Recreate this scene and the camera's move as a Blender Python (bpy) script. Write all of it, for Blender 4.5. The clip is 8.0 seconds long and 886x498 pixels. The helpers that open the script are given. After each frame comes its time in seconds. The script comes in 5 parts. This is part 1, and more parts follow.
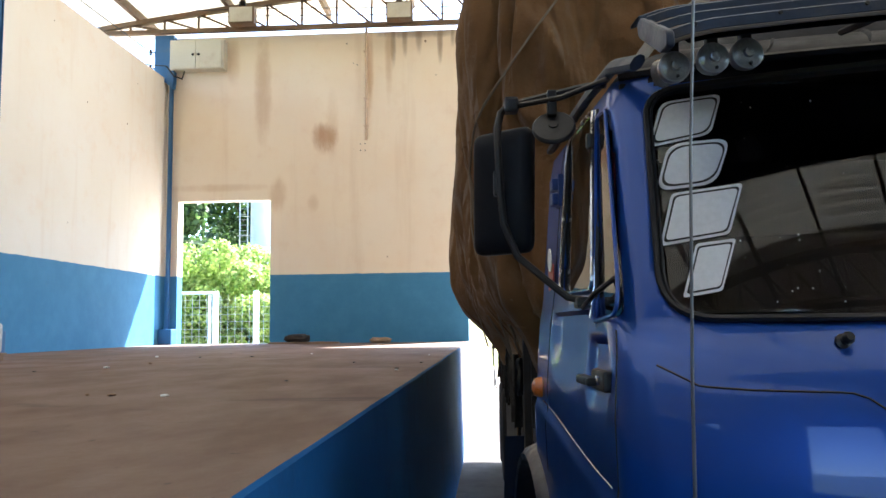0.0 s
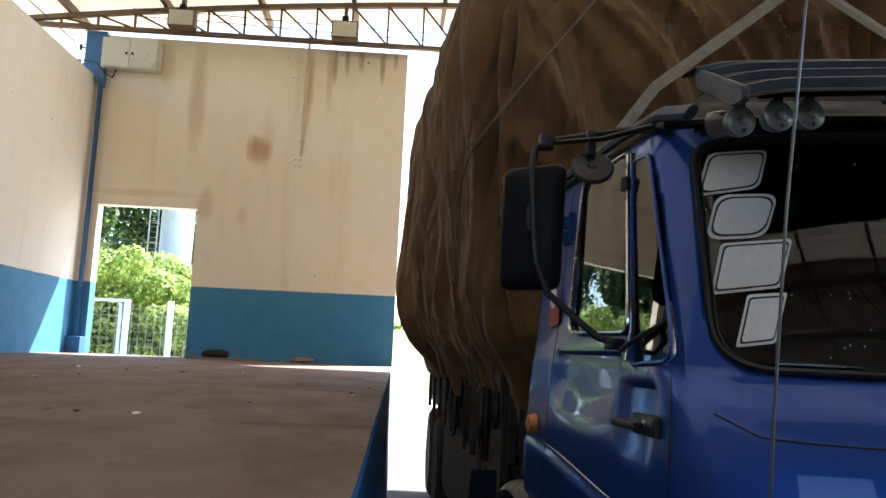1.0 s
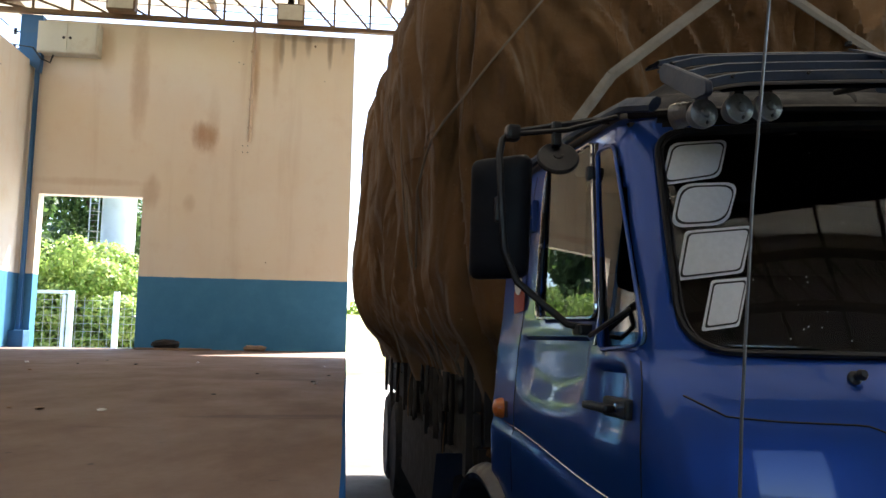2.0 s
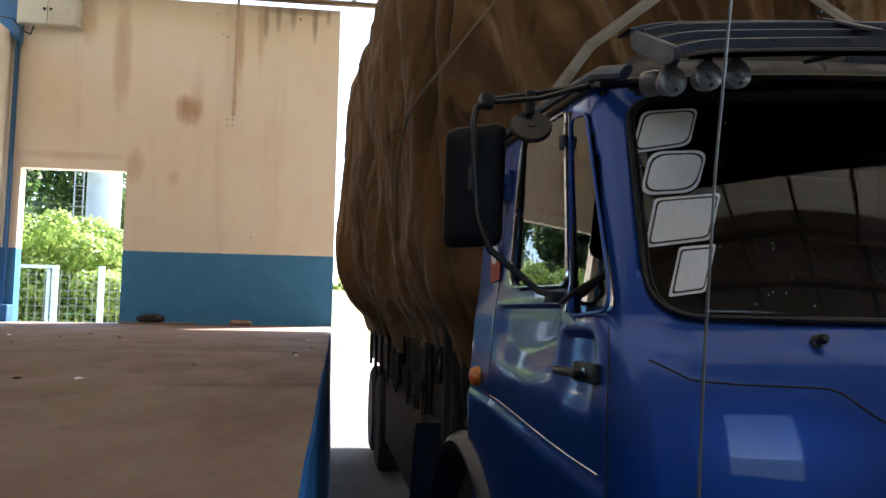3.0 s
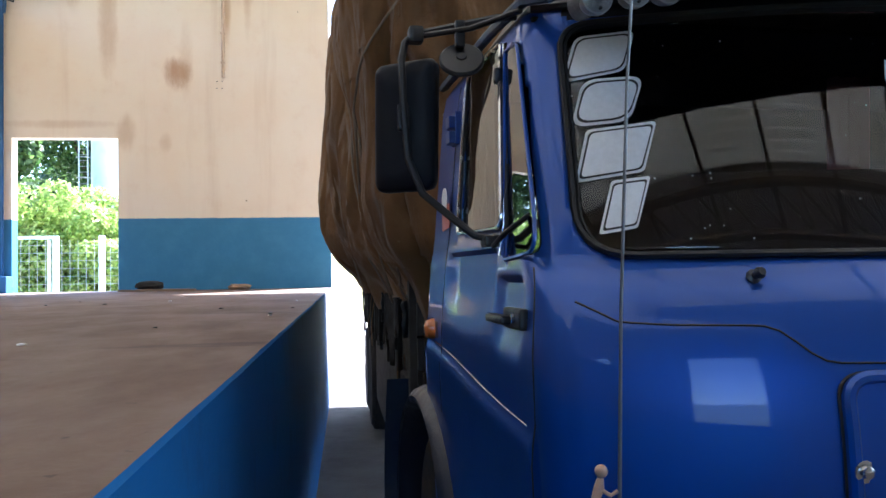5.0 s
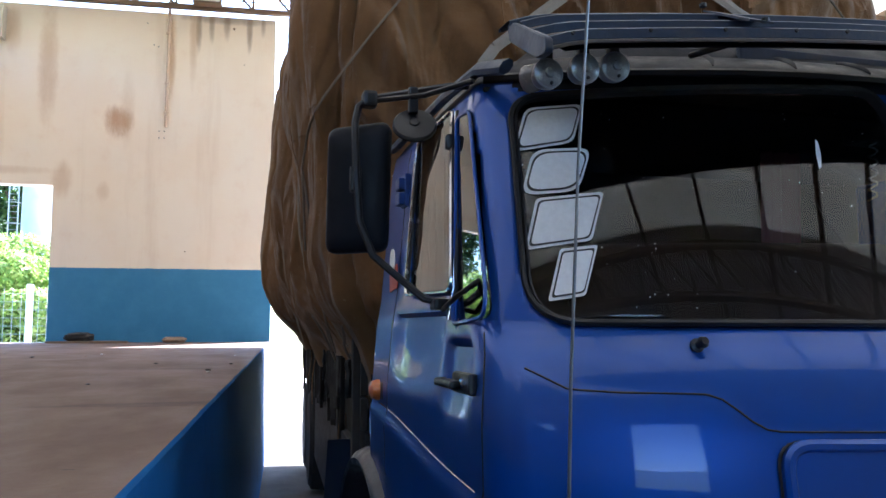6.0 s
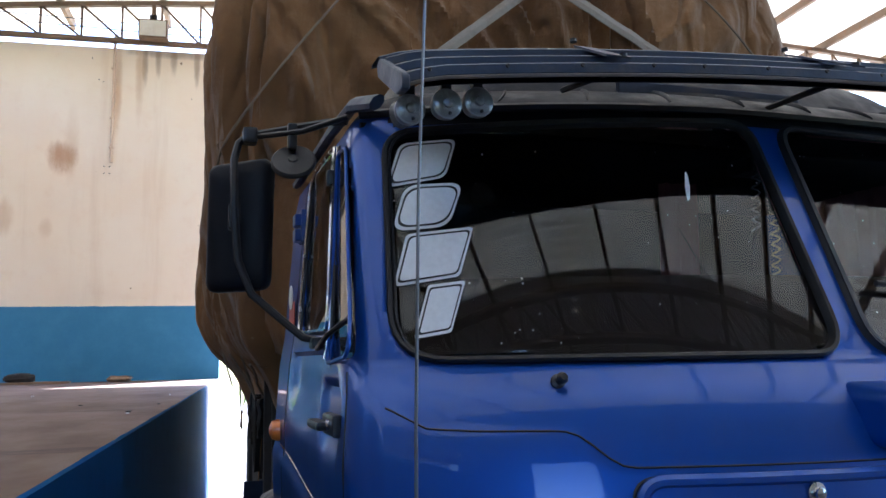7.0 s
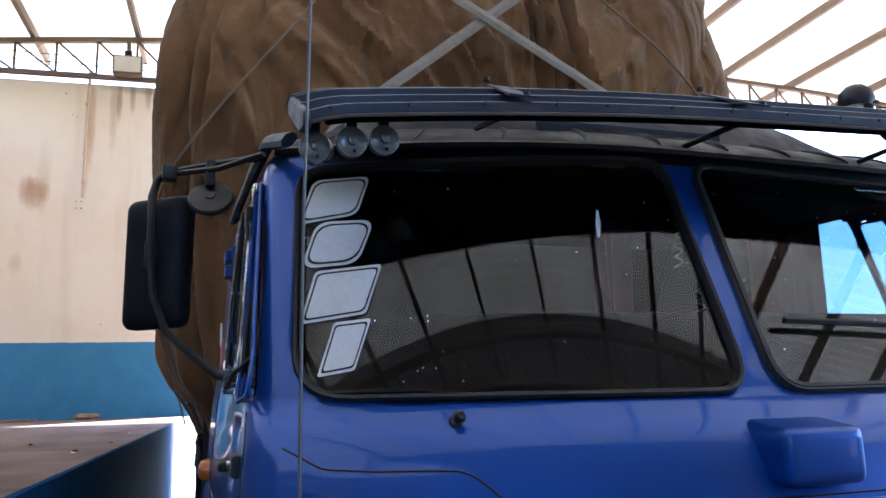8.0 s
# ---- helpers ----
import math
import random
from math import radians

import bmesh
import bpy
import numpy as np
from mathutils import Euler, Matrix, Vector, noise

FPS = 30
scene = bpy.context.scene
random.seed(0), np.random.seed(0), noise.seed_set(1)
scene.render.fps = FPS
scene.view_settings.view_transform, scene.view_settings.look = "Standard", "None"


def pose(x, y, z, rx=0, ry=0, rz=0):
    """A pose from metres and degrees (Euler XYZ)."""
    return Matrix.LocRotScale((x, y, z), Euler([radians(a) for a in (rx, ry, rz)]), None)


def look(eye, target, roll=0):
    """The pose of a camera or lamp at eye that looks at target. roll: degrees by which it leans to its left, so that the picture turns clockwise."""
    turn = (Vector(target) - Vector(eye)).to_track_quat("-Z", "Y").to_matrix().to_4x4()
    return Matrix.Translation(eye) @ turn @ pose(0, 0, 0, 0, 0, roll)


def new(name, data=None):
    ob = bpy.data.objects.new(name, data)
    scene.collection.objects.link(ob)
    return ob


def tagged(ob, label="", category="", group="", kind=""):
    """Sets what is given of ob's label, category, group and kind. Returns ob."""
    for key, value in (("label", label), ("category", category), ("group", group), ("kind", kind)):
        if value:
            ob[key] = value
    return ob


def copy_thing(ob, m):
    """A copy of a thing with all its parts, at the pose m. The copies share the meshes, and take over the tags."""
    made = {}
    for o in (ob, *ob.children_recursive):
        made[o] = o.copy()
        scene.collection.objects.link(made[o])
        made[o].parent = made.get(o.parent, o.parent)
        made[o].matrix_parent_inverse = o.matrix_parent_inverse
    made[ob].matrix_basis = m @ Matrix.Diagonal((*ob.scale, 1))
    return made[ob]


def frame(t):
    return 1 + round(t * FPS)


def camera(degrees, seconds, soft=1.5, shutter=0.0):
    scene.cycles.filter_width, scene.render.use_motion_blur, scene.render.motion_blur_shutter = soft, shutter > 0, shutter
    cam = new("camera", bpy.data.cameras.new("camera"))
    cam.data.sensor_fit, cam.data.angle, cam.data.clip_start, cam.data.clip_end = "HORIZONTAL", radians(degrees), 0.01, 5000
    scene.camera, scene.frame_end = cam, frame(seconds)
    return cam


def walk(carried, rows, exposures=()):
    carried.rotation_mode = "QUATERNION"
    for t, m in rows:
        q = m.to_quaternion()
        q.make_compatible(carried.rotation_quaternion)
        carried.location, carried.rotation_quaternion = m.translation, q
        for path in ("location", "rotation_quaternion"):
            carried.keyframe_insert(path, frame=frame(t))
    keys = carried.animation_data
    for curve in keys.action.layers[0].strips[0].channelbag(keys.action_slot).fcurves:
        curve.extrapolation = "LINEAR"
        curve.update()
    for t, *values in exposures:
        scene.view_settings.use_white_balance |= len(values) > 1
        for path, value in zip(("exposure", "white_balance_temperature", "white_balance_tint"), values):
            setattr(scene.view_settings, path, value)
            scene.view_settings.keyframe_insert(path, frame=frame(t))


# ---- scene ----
cam = camera(57.4, 8.0)
PATH = [
    (0, (0.399, 0.605, 1.503), (0.279, 2.592, 1.693), -0.7),
    (0.5, (0.204, 0.633, 1.518), (0.35, 2.61, 1.781), 2.6),
    (1, (0.068, 0.638, 1.519), (0.169, 2.619, 1.772), 2.6),
    (1.5, (0.009, 0.623, 1.529), (0.168, 2.603, 1.761), 1.6),
    (1.7, (0.002, 0.615, 1.536), (0.204, 2.592, 1.765), 1.1),
    (2.8, (0.023, 0.601, 1.52), (0.277, 2.578, 1.681), 1.2),
    (3, (0.043, 0.594, 1.512), (0.304, 2.571, 1.669), 1.1),
    (3.5, (0.092, 0.578, 1.503), (0.361, 2.556, 1.631), 0.4),
    (4, (0.135, 0.569, 1.496), (0.381, 2.552, 1.591), -0.7),
    (4.2, (0.155, 0.581, 1.494), (0.383, 2.566, 1.577), -1.0),
    (5.3, (0.289, 0.713, 1.483), (0.532, 2.698, 1.536), -0.8),
    (5.5, (0.273, 0.697, 1.485), (0.565, 2.674, 1.558), -0.8),
    (6, (0.245, 0.685, 1.505), (0.624, 2.64, 1.694), -0.0),
    (6.5, (0.29, 0.67, 1.513), (0.715, 2.611, 1.737), -0.4),
    (7, (0.465, 0.661, 1.519), (0.928, 2.589, 1.783), -1.2),
    (7.5, (0.594, 0.638, 1.521), (1.044, 2.559, 1.847), -1.7),
    (8, (0.636, 0.621, 1.521), (1.134, 2.526, 1.869), -1.4),
]
walk(cam, [(t, look(eye, target, roll)) for t, eye, target, roll in PATH], [(0.0, 3.22, 5750.0, 8.0), (0.6, 2.90, 5900.0, 8.0), (1.2, 2.62, 6200.0, 9.0), (3.5, 2.72, 6200.0, 11.0), (4.2, 3.13, 5750.0, 11.0), (5.5, 3.33, 5250.0, 12.0), (7.0, 3.33, 5100.0, 13.0), (8.0, 3.40, 5100.0, 15.0)])

# ---- light ----
TO_SUN = Vector((0.56, 1.0, 1.47)).normalized()
world = bpy.data.worlds.new("world")
scene.world = world
world.use_nodes = True
sky = world.node_tree.nodes.new("ShaderNodeTexSky")
sky.sky_type, sky.sun_disc = "NISHITA", False
sky.sun_elevation, sky.sun_rotation = math.asin(TO_SUN.z), math.atan2(TO_SUN.x, TO_SUN.y)
back = world.node_tree.nodes["Background"]
back.inputs["Strength"].default_value = 0.11
world.node_tree.links.new(sky.outputs["Color"], back.inputs["Color"])
sun_data = bpy.data.lights.new("sun", "SUN")
sun_data.energy, sun_data.angle, sun_data.color = 5.0, radians(0.5), (1.0, 0.95, 0.87)
sun = new("sun", sun_data)
sun.matrix_world = look(TO_SUN * 60, (0, 0, 0))

# ---- materials ----


class Nodes:
    """A material's node tree with short calls."""

    def __init__(self, name):
        self.m = bpy.data.materials.new(name)
        self.m.use_nodes = True
        self.t = self.m.node_tree
        self.bsdf = self.t.nodes["Principled BSDF"]
        co = self.t.nodes.new("ShaderNodeTexCoord")
        self.co = co.outputs["Object"]

    def link(self, a, b):
        self.t.links.new(a, b)

    def put(self, socket, value):
        if isinstance(value, bpy.types.NodeSocket):
            self.link(value, socket)
        else:
            socket.default_value = value

    def noise(self, scale, detail=4, rough=0.6, stretch=(1, 1, 1), distortion=0.0):
        mp = self.t.nodes.new("ShaderNodeMapping")
        mp.inputs["Scale"].default_value = stretch
        self.link(self.co, mp.inputs["Vector"])
        n = self.t.nodes.new("ShaderNodeTexNoise")
        n.inputs["Scale"].default_value, n.inputs["Detail"].default_value = scale, detail
        n.inputs["Roughness"].default_value, n.inputs["Distortion"].default_value = rough, distortion
        self.link(mp.outputs["Vector"], n.inputs["Vector"])
        return n.outputs["Fac"]

    def ramp(self, fac, lo, hi, a=0.0, b=1.0):
        r = self.t.nodes.new("ShaderNodeMapRange")
        r.interpolation_type = "SMOOTHSTEP"
        self.put(r.inputs["Value"], fac)
        for key, v in (("From Min", lo), ("From Max", hi), ("To Min", a), ("To Max", b)):
            r.inputs[key].default_value = v
        return r.outputs["Result"]

    def math(self, op, a, b=0.0):
        n = self.t.nodes.new("ShaderNodeMath")
        n.operation = op
        self.put(n.inputs[0], a)
        self.put(n.inputs[1], b)
        return n.outputs[0]

    def mix(self, fac, a, b):
        n = self.t.nodes.new("ShaderNodeMix")
        n.data_type = "RGBA"
        self.put(n.inputs["Factor"], fac)
        for s, v in ((n.inputs[6], a), (n.inputs[7], b)):
            if isinstance(v, tuple):
                v = (*v, 1.0)
            self.put(s, v)
        return n.outputs[2]

    def xyz(self):
        s = self.t.nodes.new("ShaderNodeSeparateXYZ")
        self.link(self.co, s.inputs[0])
        return s.outputs

    def random(self):
        return self.t.nodes.new("ShaderNodeObjectInfo").outputs["Random"]

    def island(self):
        return self.t.nodes.new("ShaderNodeNewGeometry").outputs["Random Per Island"]

    def bump(self, height, strength=0.3, distance=0.01):
        b = self.t.nodes.new("ShaderNodeBump")
        b.inputs["Strength"].default_value, b.inputs["Distance"].default_value = strength, distance
        self.put(b.inputs["Height"], height)
        self.link(b.outputs["Normal"], self.bsdf.inputs["Normal"])

    def set(self, **kw):
        names = dict(color="Base Color", rough="Roughness", metal="Metallic", coat="Coat Weight", coat_rough="Coat Roughness",
                     spec="Specular IOR Level", trans="Transmission Weight", ior="IOR", alpha="Alpha", sheen="Sheen Weight")
        for k, v in kw.items():
            if isinstance(v, tuple):
                v = (*v, 1.0)
            self.put(self.bsdf.inputs[names[k]], v)
        return self.m


def plain(name, col, rough=0.6, metal=0.0, dirt=(0.12, 0.09, 0.06), amount=0.35, scale=4.0, grain=80.0, bump=0.15, coat=0.0, spec=0.5):
    """A painted, metal, rubber or plastic surface with stains and fine grain."""
    n = Nodes(name)
    stain = n.ramp(n.noise(scale, 5, 0.65), 0.48, 0.75, 0.0, amount)
    c = n.mix(stain, col, dirt)
    fine = n.noise(grain, 3)
    c = n.mix(n.ramp(fine, 0.3, 0.7, 0.0, 0.18), c, tuple(v * 0.6 for v in col))
    n.bump(fine, bump, 0.004)
    return n.set(color=c, rough=n.ramp(n.noise(scale * 2, 4), 0.3, 0.7, max(rough - 0.1, 0.02), min(rough + 0.12, 1)), metal=metal, coat=coat, spec=spec)


def wall_paint(name, marks, tones=((0.84, 0.73, 0.595), (0.82, 0.68, 0.53))):
    """Cream wall with a blue dado; marks: damp or rust stains as (x, z, half width, half height, strength, colour)."""
    n = Nodes(name)
    x, y, z = n.xyz()
    big, mid, fine = n.noise(0.7, 5, 0.6), n.noise(3.0, 6, 0.65), n.noise(45, 4, 0.6)
    cream = n.mix(n.ramp(big, 0.35, 0.7), *tones)
    cream = n.mix(n.ramp(mid, 0.5, 0.8, 0, 0.5), cream, (0.74, 0.57, 0.42))
    drips = n.noise(2.2, 5, 0.6, (1.6, 1.6, 0.12))
    cream = n.mix(n.ramp(drips, 0.55, 0.8, 0, 0.35), cream, (0.62, 0.46, 0.32))
    for mx, mz, hx, hz, strength, col in marks:
        dx = n.math("DIVIDE", n.math("SUBTRACT", x, mx), hx)
        dz = n.math("DIVIDE", n.math("SUBTRACT", z, mz), hz)
        d = n.math("ADD", n.math("POWER", n.math("ABSOLUTE", dx), 2.0), n.math("POWER", n.math("ABSOLUTE", dz), 2.0))
        d = n.math("ADD", d, n.math("MULTIPLY", n.math("SUBTRACT", n.noise(4.5, 6, 0.7, (1, 1, 0.4)), 0.5), 2.2))
        cream = n.mix(n.ramp(d, -0.2, 1.5, strength, 0.0), cream, col)
    pits = n.ramp(n.noise(7, 2, 0.4), 0.76, 0.78)
    cream = n.mix(pits, cream, (0.25, 0.17, 0.11))
    blue = n.mix(n.ramp(mid, 0.35, 0.75), (0.055, 0.20, 0.37), (0.07, 0.235, 0.42))
    blue = n.mix(n.ramp(n.noise(5, 6, 0.7), 0.6, 0.8, 0, 0.4), blue, (0.16, 0.26, 0.33))
    edge = n.math("ADD", z, n.math("MULTIPLY", n.math("SUBTRACT", n.noise(5, 4), 0.5), 0.03))
    c = n.mix(n.ramp(edge, 2.395, 2.402), blue, cream)
    n.bump(n.math("ADD", fine, n.math("MULTIPLY", mid, 1.5)), 0.25, 0.006)
    return n.set(color=c, rough=0.75, spec=0.3)


RUST, DAMP, SOOT, STREAK = (0.38, 0.17, 0.06), (0.50, 0.31, 0.16), (0.20, 0.14, 0.09), (0.22, 0.13, 0.07)
M_WALL = wall_paint("wall_paint_stained", [(-2.42, 4.72, 0.22, 0.26, 0.75, RUST), (-2.28, 4.95, 0.12, 0.6, 0.3, DAMP), (-3.48, 5.6, 0.15, 1.0, 0.55, DAMP),
                                           (-0.75, 6.52, 0.75, 0.10, 0.6, SOOT), (-1.22, 6.35, 0.05, 0.42, 0.6, STREAK), (-1.02, 6.4, 0.05, 0.3, 0.55, STREAK), (-0.78, 6.4, 0.06, 0.26, 0.55, STREAK), (-0.42, 6.35, 0.05, 0.36, 0.65, STREAK), (-0.2, 6.45, 0.04, 0.2, 0.5, STREAK), (-1.3, 6.2, 0.07, 0.8, 0.5, DAMP),
                                           (-1.62, 5.9, 0.06, 0.7, 0.5, DAMP), (-4.0, 6.1, 0.12, 0.4, 0.35, DAMP), (-4.2, 3.9, 0.9, 0.07, 0.35, DAMP),
                                           (-3.2, 3.75, 0.16, 0.3, 0.45, DAMP), (-2.6, 3.6, 0.1, 0.15, 0.3, DAMP)])
M_WALL2 = wall_paint("wall_paint", [], ((0.80, 0.73, 0.64), (0.78, 0.69, 0.58)))


def concrete_floor(name, a, b, dark):
    n = Nodes(name)
    big, mid, fine = n.noise(0.5, 5, 0.6), n.noise(2.4, 7, 0.7, (1.0, 0.5, 1)), n.noise(40, 5, 0.7)
    c = n.mix(n.ramp(big, 0.3, 0.7), a, b)
    c = n.mix(n.ramp(mid, 0.45, 0.75, 0, 0.7), c, dark)
    c = n.mix(n.ramp(n.noise(1.6, 3, 0.5, (0.3, 2.2, 1), 1.5), 0.61, 0.69, 0, 0.6), c, tuple(v * 0.55 for v in dark))
    c = n.mix(n.ramp(n.noise(22, 2, 0.5), 0.72, 0.76, 0, 0.8), c, tuple(v * 0.4 for v in dark))
    c = n.mix(n.ramp(fine, 0.3, 0.75, 0, 0.35), c, tuple(v * 0.7 for v in a))
    n.bump(n.math("ADD", fine, mid), 0.35, 0.006)
    return n.set(color=c, rough=n.ramp(mid, 0.3, 0.7, 0.6, 0.85), spec=0.35)


M_DOCK = concrete_floor("dock_concrete", (0.175, 0.109, 0.076), (0.143, 0.088, 0.060), (0.10, 0.060, 0.040))


def dock_face():
    n = Nodes("dock_face_with_sunlit_end")
    x, y, z = n.xyz()
    blue = n.mix(n.ramp(n.noise(3, 5, 0.65), 0.48, 0.75, 0, 0.6), (0.020, 0.105, 0.29), (0.02, 0.065, 0.16))
    # pale concrete tone that stands in for sun glare on the far end
    bare = n.mix(n.ramp(n.noise(4, 6, 0.7, (1, 1, 0.3)), 0.35, 0.7), (0.44, 0.40, 0.36), (0.33, 0.28, 0.24))
    # ragged line near y 10 where the painted sunlight begins
    worn = n.math("ADD", y, n.math("MULTIPLY", n.math("SUBTRACT", n.noise(5, 5, 0.7, (1, 1, 0.25)), 0.5), 2.2))
    fine = n.noise(30, 4)
    n.bump(fine, 0.4, 0.004)
    return n.set(color=n.mix(n.ramp(worn, 9.7, 10.5), blue, bare), rough=0.88, spec=0.05)


M_DOCK_FACE = dock_face()



def ground_mat():
    n = Nodes("yard_and_grass")
    x, y, z = n.xyz()
    con = n.mix(n.ramp(n.noise(0.4, 6, 0.65), 0.3, 0.7), (0.48, 0.44, 0.39), (0.38, 0.34, 0.29))
    con = n.mix(n.ramp(n.noise(3, 6, 0.7), 0.5, 0.75, 0, 0.6), con, (0.20, 0.165, 0.13))
    con = n.mix(n.ramp(n.noise(60, 4), 0.35, 0.7, 0, 0.3), con, (0.22, 0.19, 0.16))
    grass = n.mix(n.ramp(n.noise(0.25, 6, 0.7), 0.35, 0.65), (0.10, 0.15, 0.035), (0.24, 0.22, 0.08))
    # stained floor under the roof, its colour lowered to deepen the shade there
    shaded_hall = n.mix(n.ramp(n.noise(0.9, 6, 0.7), 0.35, 0.7), (0.15, 0.13, 0.115), (0.09, 0.078, 0.068))
    shaded_hall = n.mix(n.ramp(n.noise(3, 6, 0.7), 0.5, 0.75, 0, 0.6), shaded_hall, (0.06, 0.05, 0.042))
    con = n.mix(n.ramp(y, 13.5, 14.2), shaded_hall, con)
    far = n.math("ADD", n.math("ABSOLUTE", y), n.math("MULTIPLY", n.noise(0.12, 4), 8.0))
    n.bump(n.noise(30, 5, 0.7), 0.4, 0.01)
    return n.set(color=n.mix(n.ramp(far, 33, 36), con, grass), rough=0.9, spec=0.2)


M_GROUND = ground_mat()


def roof_mat():
    n = Nodes("corrugated_roof_sheet")
    c = n.mix(n.ramp(n.noise(0.6, 5, 0.6, (1, 3, 1)), 0.35, 0.7), (0.74, 0.68, 0.56), (0.60, 0.53, 0.41))
    c = n.mix(n.ramp(n.noise(5, 6, 0.7, (0.4, 2, 1)), 0.55, 0.8, 0, 0.25), c, (0.42, 0.31, 0.2))
    n.bump(n.noise(30, 3), 0.1, 0.003)
    m = n.set(color=c, rough=0.5, metal=0.0, spec=0.4)
    glow = n.t.nodes.new("ShaderNodeBsdfTranslucent")
    n.link(c, glow.inputs["Color"])
    mixer = n.t.nodes.new("ShaderNodeMixShader")
    n.link(n.ramp(n.xyz()[1], -2.72, -2.68, 0.0, 0.115), mixer.inputs[0])
    n.link(n.bsdf.outputs[0], mixer.inputs[1])
    n.link(glow.outputs[0], mixer.inputs[2])
    n.link(mixer.outputs[0], n.t.nodes["Material Output"].inputs["Surface"])
    return m


M_ROOF = roof_mat()
M_STEEL = plain("rusty_brown_steel", (0.16, 0.105, 0.065), 0.65, 0.3, dirt=(0.26, 0.12, 0.04), amount=0.6, scale=6, bump=0.3)
M_SHEET = plain("dull_sheet_metal", (0.16, 0.13, 0.105), 0.6, 0.2)
M_DUST = plain("pale_dust", (0.17, 0.145, 0.125), 0.9)
M_BLUE_STEEL = plain("blue_painted_column", (0.03, 0.12, 0.28), 0.5, dirt=(0.10, 0.15, 0.2), amount=0.4, scale=5)


def truck_paint():
    n = Nodes("blue_truck_paint")
    c = n.mix(n.ramp(n.noise(1.3, 4), 0.35, 0.7), (0.010, 0.064, 0.33), (0.011, 0.070, 0.36))
    n.bump(n.noise(3.5, 2, 0.4), 0.05, 0.01)
    return n.set(color=c, rough=n.ramp(n.noise(4, 5, 0.7), 0.3, 0.8, 0.38, 0.43), metal=0.5, spec=0.4, coat=0.65, coat_rough=n.ramp(n.noise(2.5, 3, 0.5), 0.3, 0.75, 0.03, 0.05))


M_BLUE = truck_paint()
# dusty blue taken almost to black: the visor rack's shade is in the colour
M_ROOF_SHADED = plain("dusty_blue_roof_shaded", (0.004, 0.006, 0.013), 0.5, dirt=(0.012, 0.011, 0.011), amount=0.3, scale=5, spec=0.15)
M_RACK = plain("dusty_grey_blue_rail", (0.028, 0.042, 0.075), 0.5, 0.2, dirt=(0.12, 0.10, 0.08), amount=0.55, scale=7, bump=0.2)
M_ARCH = plain("dusty_dark_arch", (0.008, 0.013, 0.030), 0.4, 0.1, dirt=(0.03, 0.027, 0.024), amount=0.5, scale=9, bump=0.2)
M_RUBBER = plain("black_rubber", (0.012, 0.012, 0.013), 0.5, dirt=(0.07, 0.06, 0.05), amount=0.35, scale=10)
M_PLASTIC = plain("black_plastic", (0.010, 0.011, 0.014), 0.42, dirt=(0.06, 0.05, 0.045), amount=0.35, scale=9)
M_MIRRORBACK = plain("dull_black_mirror_back", (0.008, 0.010, 0.016), 0.5, dirt=(0.03, 0.028, 0.028), amount=0.3, scale=9, bump=0.05, spec=0.2)
M_CHROME = plain("worn_chrome", (0.62, 0.62, 0.63), 0.18, 1.0, dirt=(0.3, 0.25, 0.2), amount=0.3, scale=14, bump=0.05)
M_DARK = plain("cab_lining", (0.02, 0.02, 0.022), 0.85)
M_DASH = plain("dark_red_vinyl", (0.028, 0.011, 0.013), 0.6, amount=0.1, grain=12, bump=0.02)
M_SEAT = plain("dark_seat_cloth", (0.05, 0.025, 0.03), 0.9)
M_CURTAIN = plain("dusty_pink_curtain", (0.70, 0.30, 0.34), 0.9, amount=0.1)
M_TYRE = plain("tyre_rubber", (0.02, 0.019, 0.018), 0.85, dirt=(0.14, 0.10, 0.07), amount=0.6, scale=6, bump=0.5)
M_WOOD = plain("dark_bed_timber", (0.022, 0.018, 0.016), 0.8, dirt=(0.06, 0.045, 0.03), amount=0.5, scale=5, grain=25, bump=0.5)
M_LIGHTWOOD = plain("weathered_board", (0.25, 0.16, 0.1), 0.8, amount=0.5)
M_GREY = plain("grey_metal_cabinet", (0.60, 0.57, 0.48), 0.5, dirt=(0.35, 0.24, 0.14), amount=0.35, scale=3)
M_CONDUIT = plain("cream_conduit", (0.62, 0.46, 0.33), 0.6)
M_WHITE = plain("white_vinyl", (0.86, 0.89, 0.92), 0.4, dirt=(0.5, 0.48, 0.45), amount=0.2)
M_WHITEPAINT = plain("white_tank_paint", (0.80, 0.82, 0.85), 0.5, dirt=(0.5, 0.45, 0.4), amount=0.25, scale=0.8)
M_ROPE = plain("grey_rope", (0.24, 0.19, 0.14), 0.9, bump=0.5)
M_STRAP = plain("worn_grey_strap", (0.36, 0.32, 0.27), 0.8, dirt=(0.2, 0.14, 0.09), amount=0.6, scale=9, bump=0.4)
M_FENCE = plain("pale_blue_fence_paint", (0.50, 0.60, 0.72), 0.5)
M_WIRE = plain("galvanised_wire", (0.45, 0.45, 0.45), 0.4, 0.8)
M_AMBER = plain("amber_lens", (0.75, 0.19, 0.02), 0.25, amount=0.2, coat=0.6)
M_SKIN = plain("painted_figurine", (0.50, 0.33, 0.24), 0.45, amount=0.1)
M_GREYMETAL = plain("dull_grey_metal", (0.24, 0.24, 0.25), 0.42, 0.6)
M_LAMPLENS = plain("cloudy_lamp_lens", (0.20, 0.205, 0.205), 0.22, amount=0.4, scale=30, coat=0.6)
M_WRAP = plain("plastic_wrap", (0.55, 0.55, 0.56), 0.25, dirt=(0.5, 0.33, 0.2), amount=0.6, scale=6, bump=0.6)
M_CARDBOARD = plain("brown_cardboard", (0.42, 0.27, 0.14), 0.85)
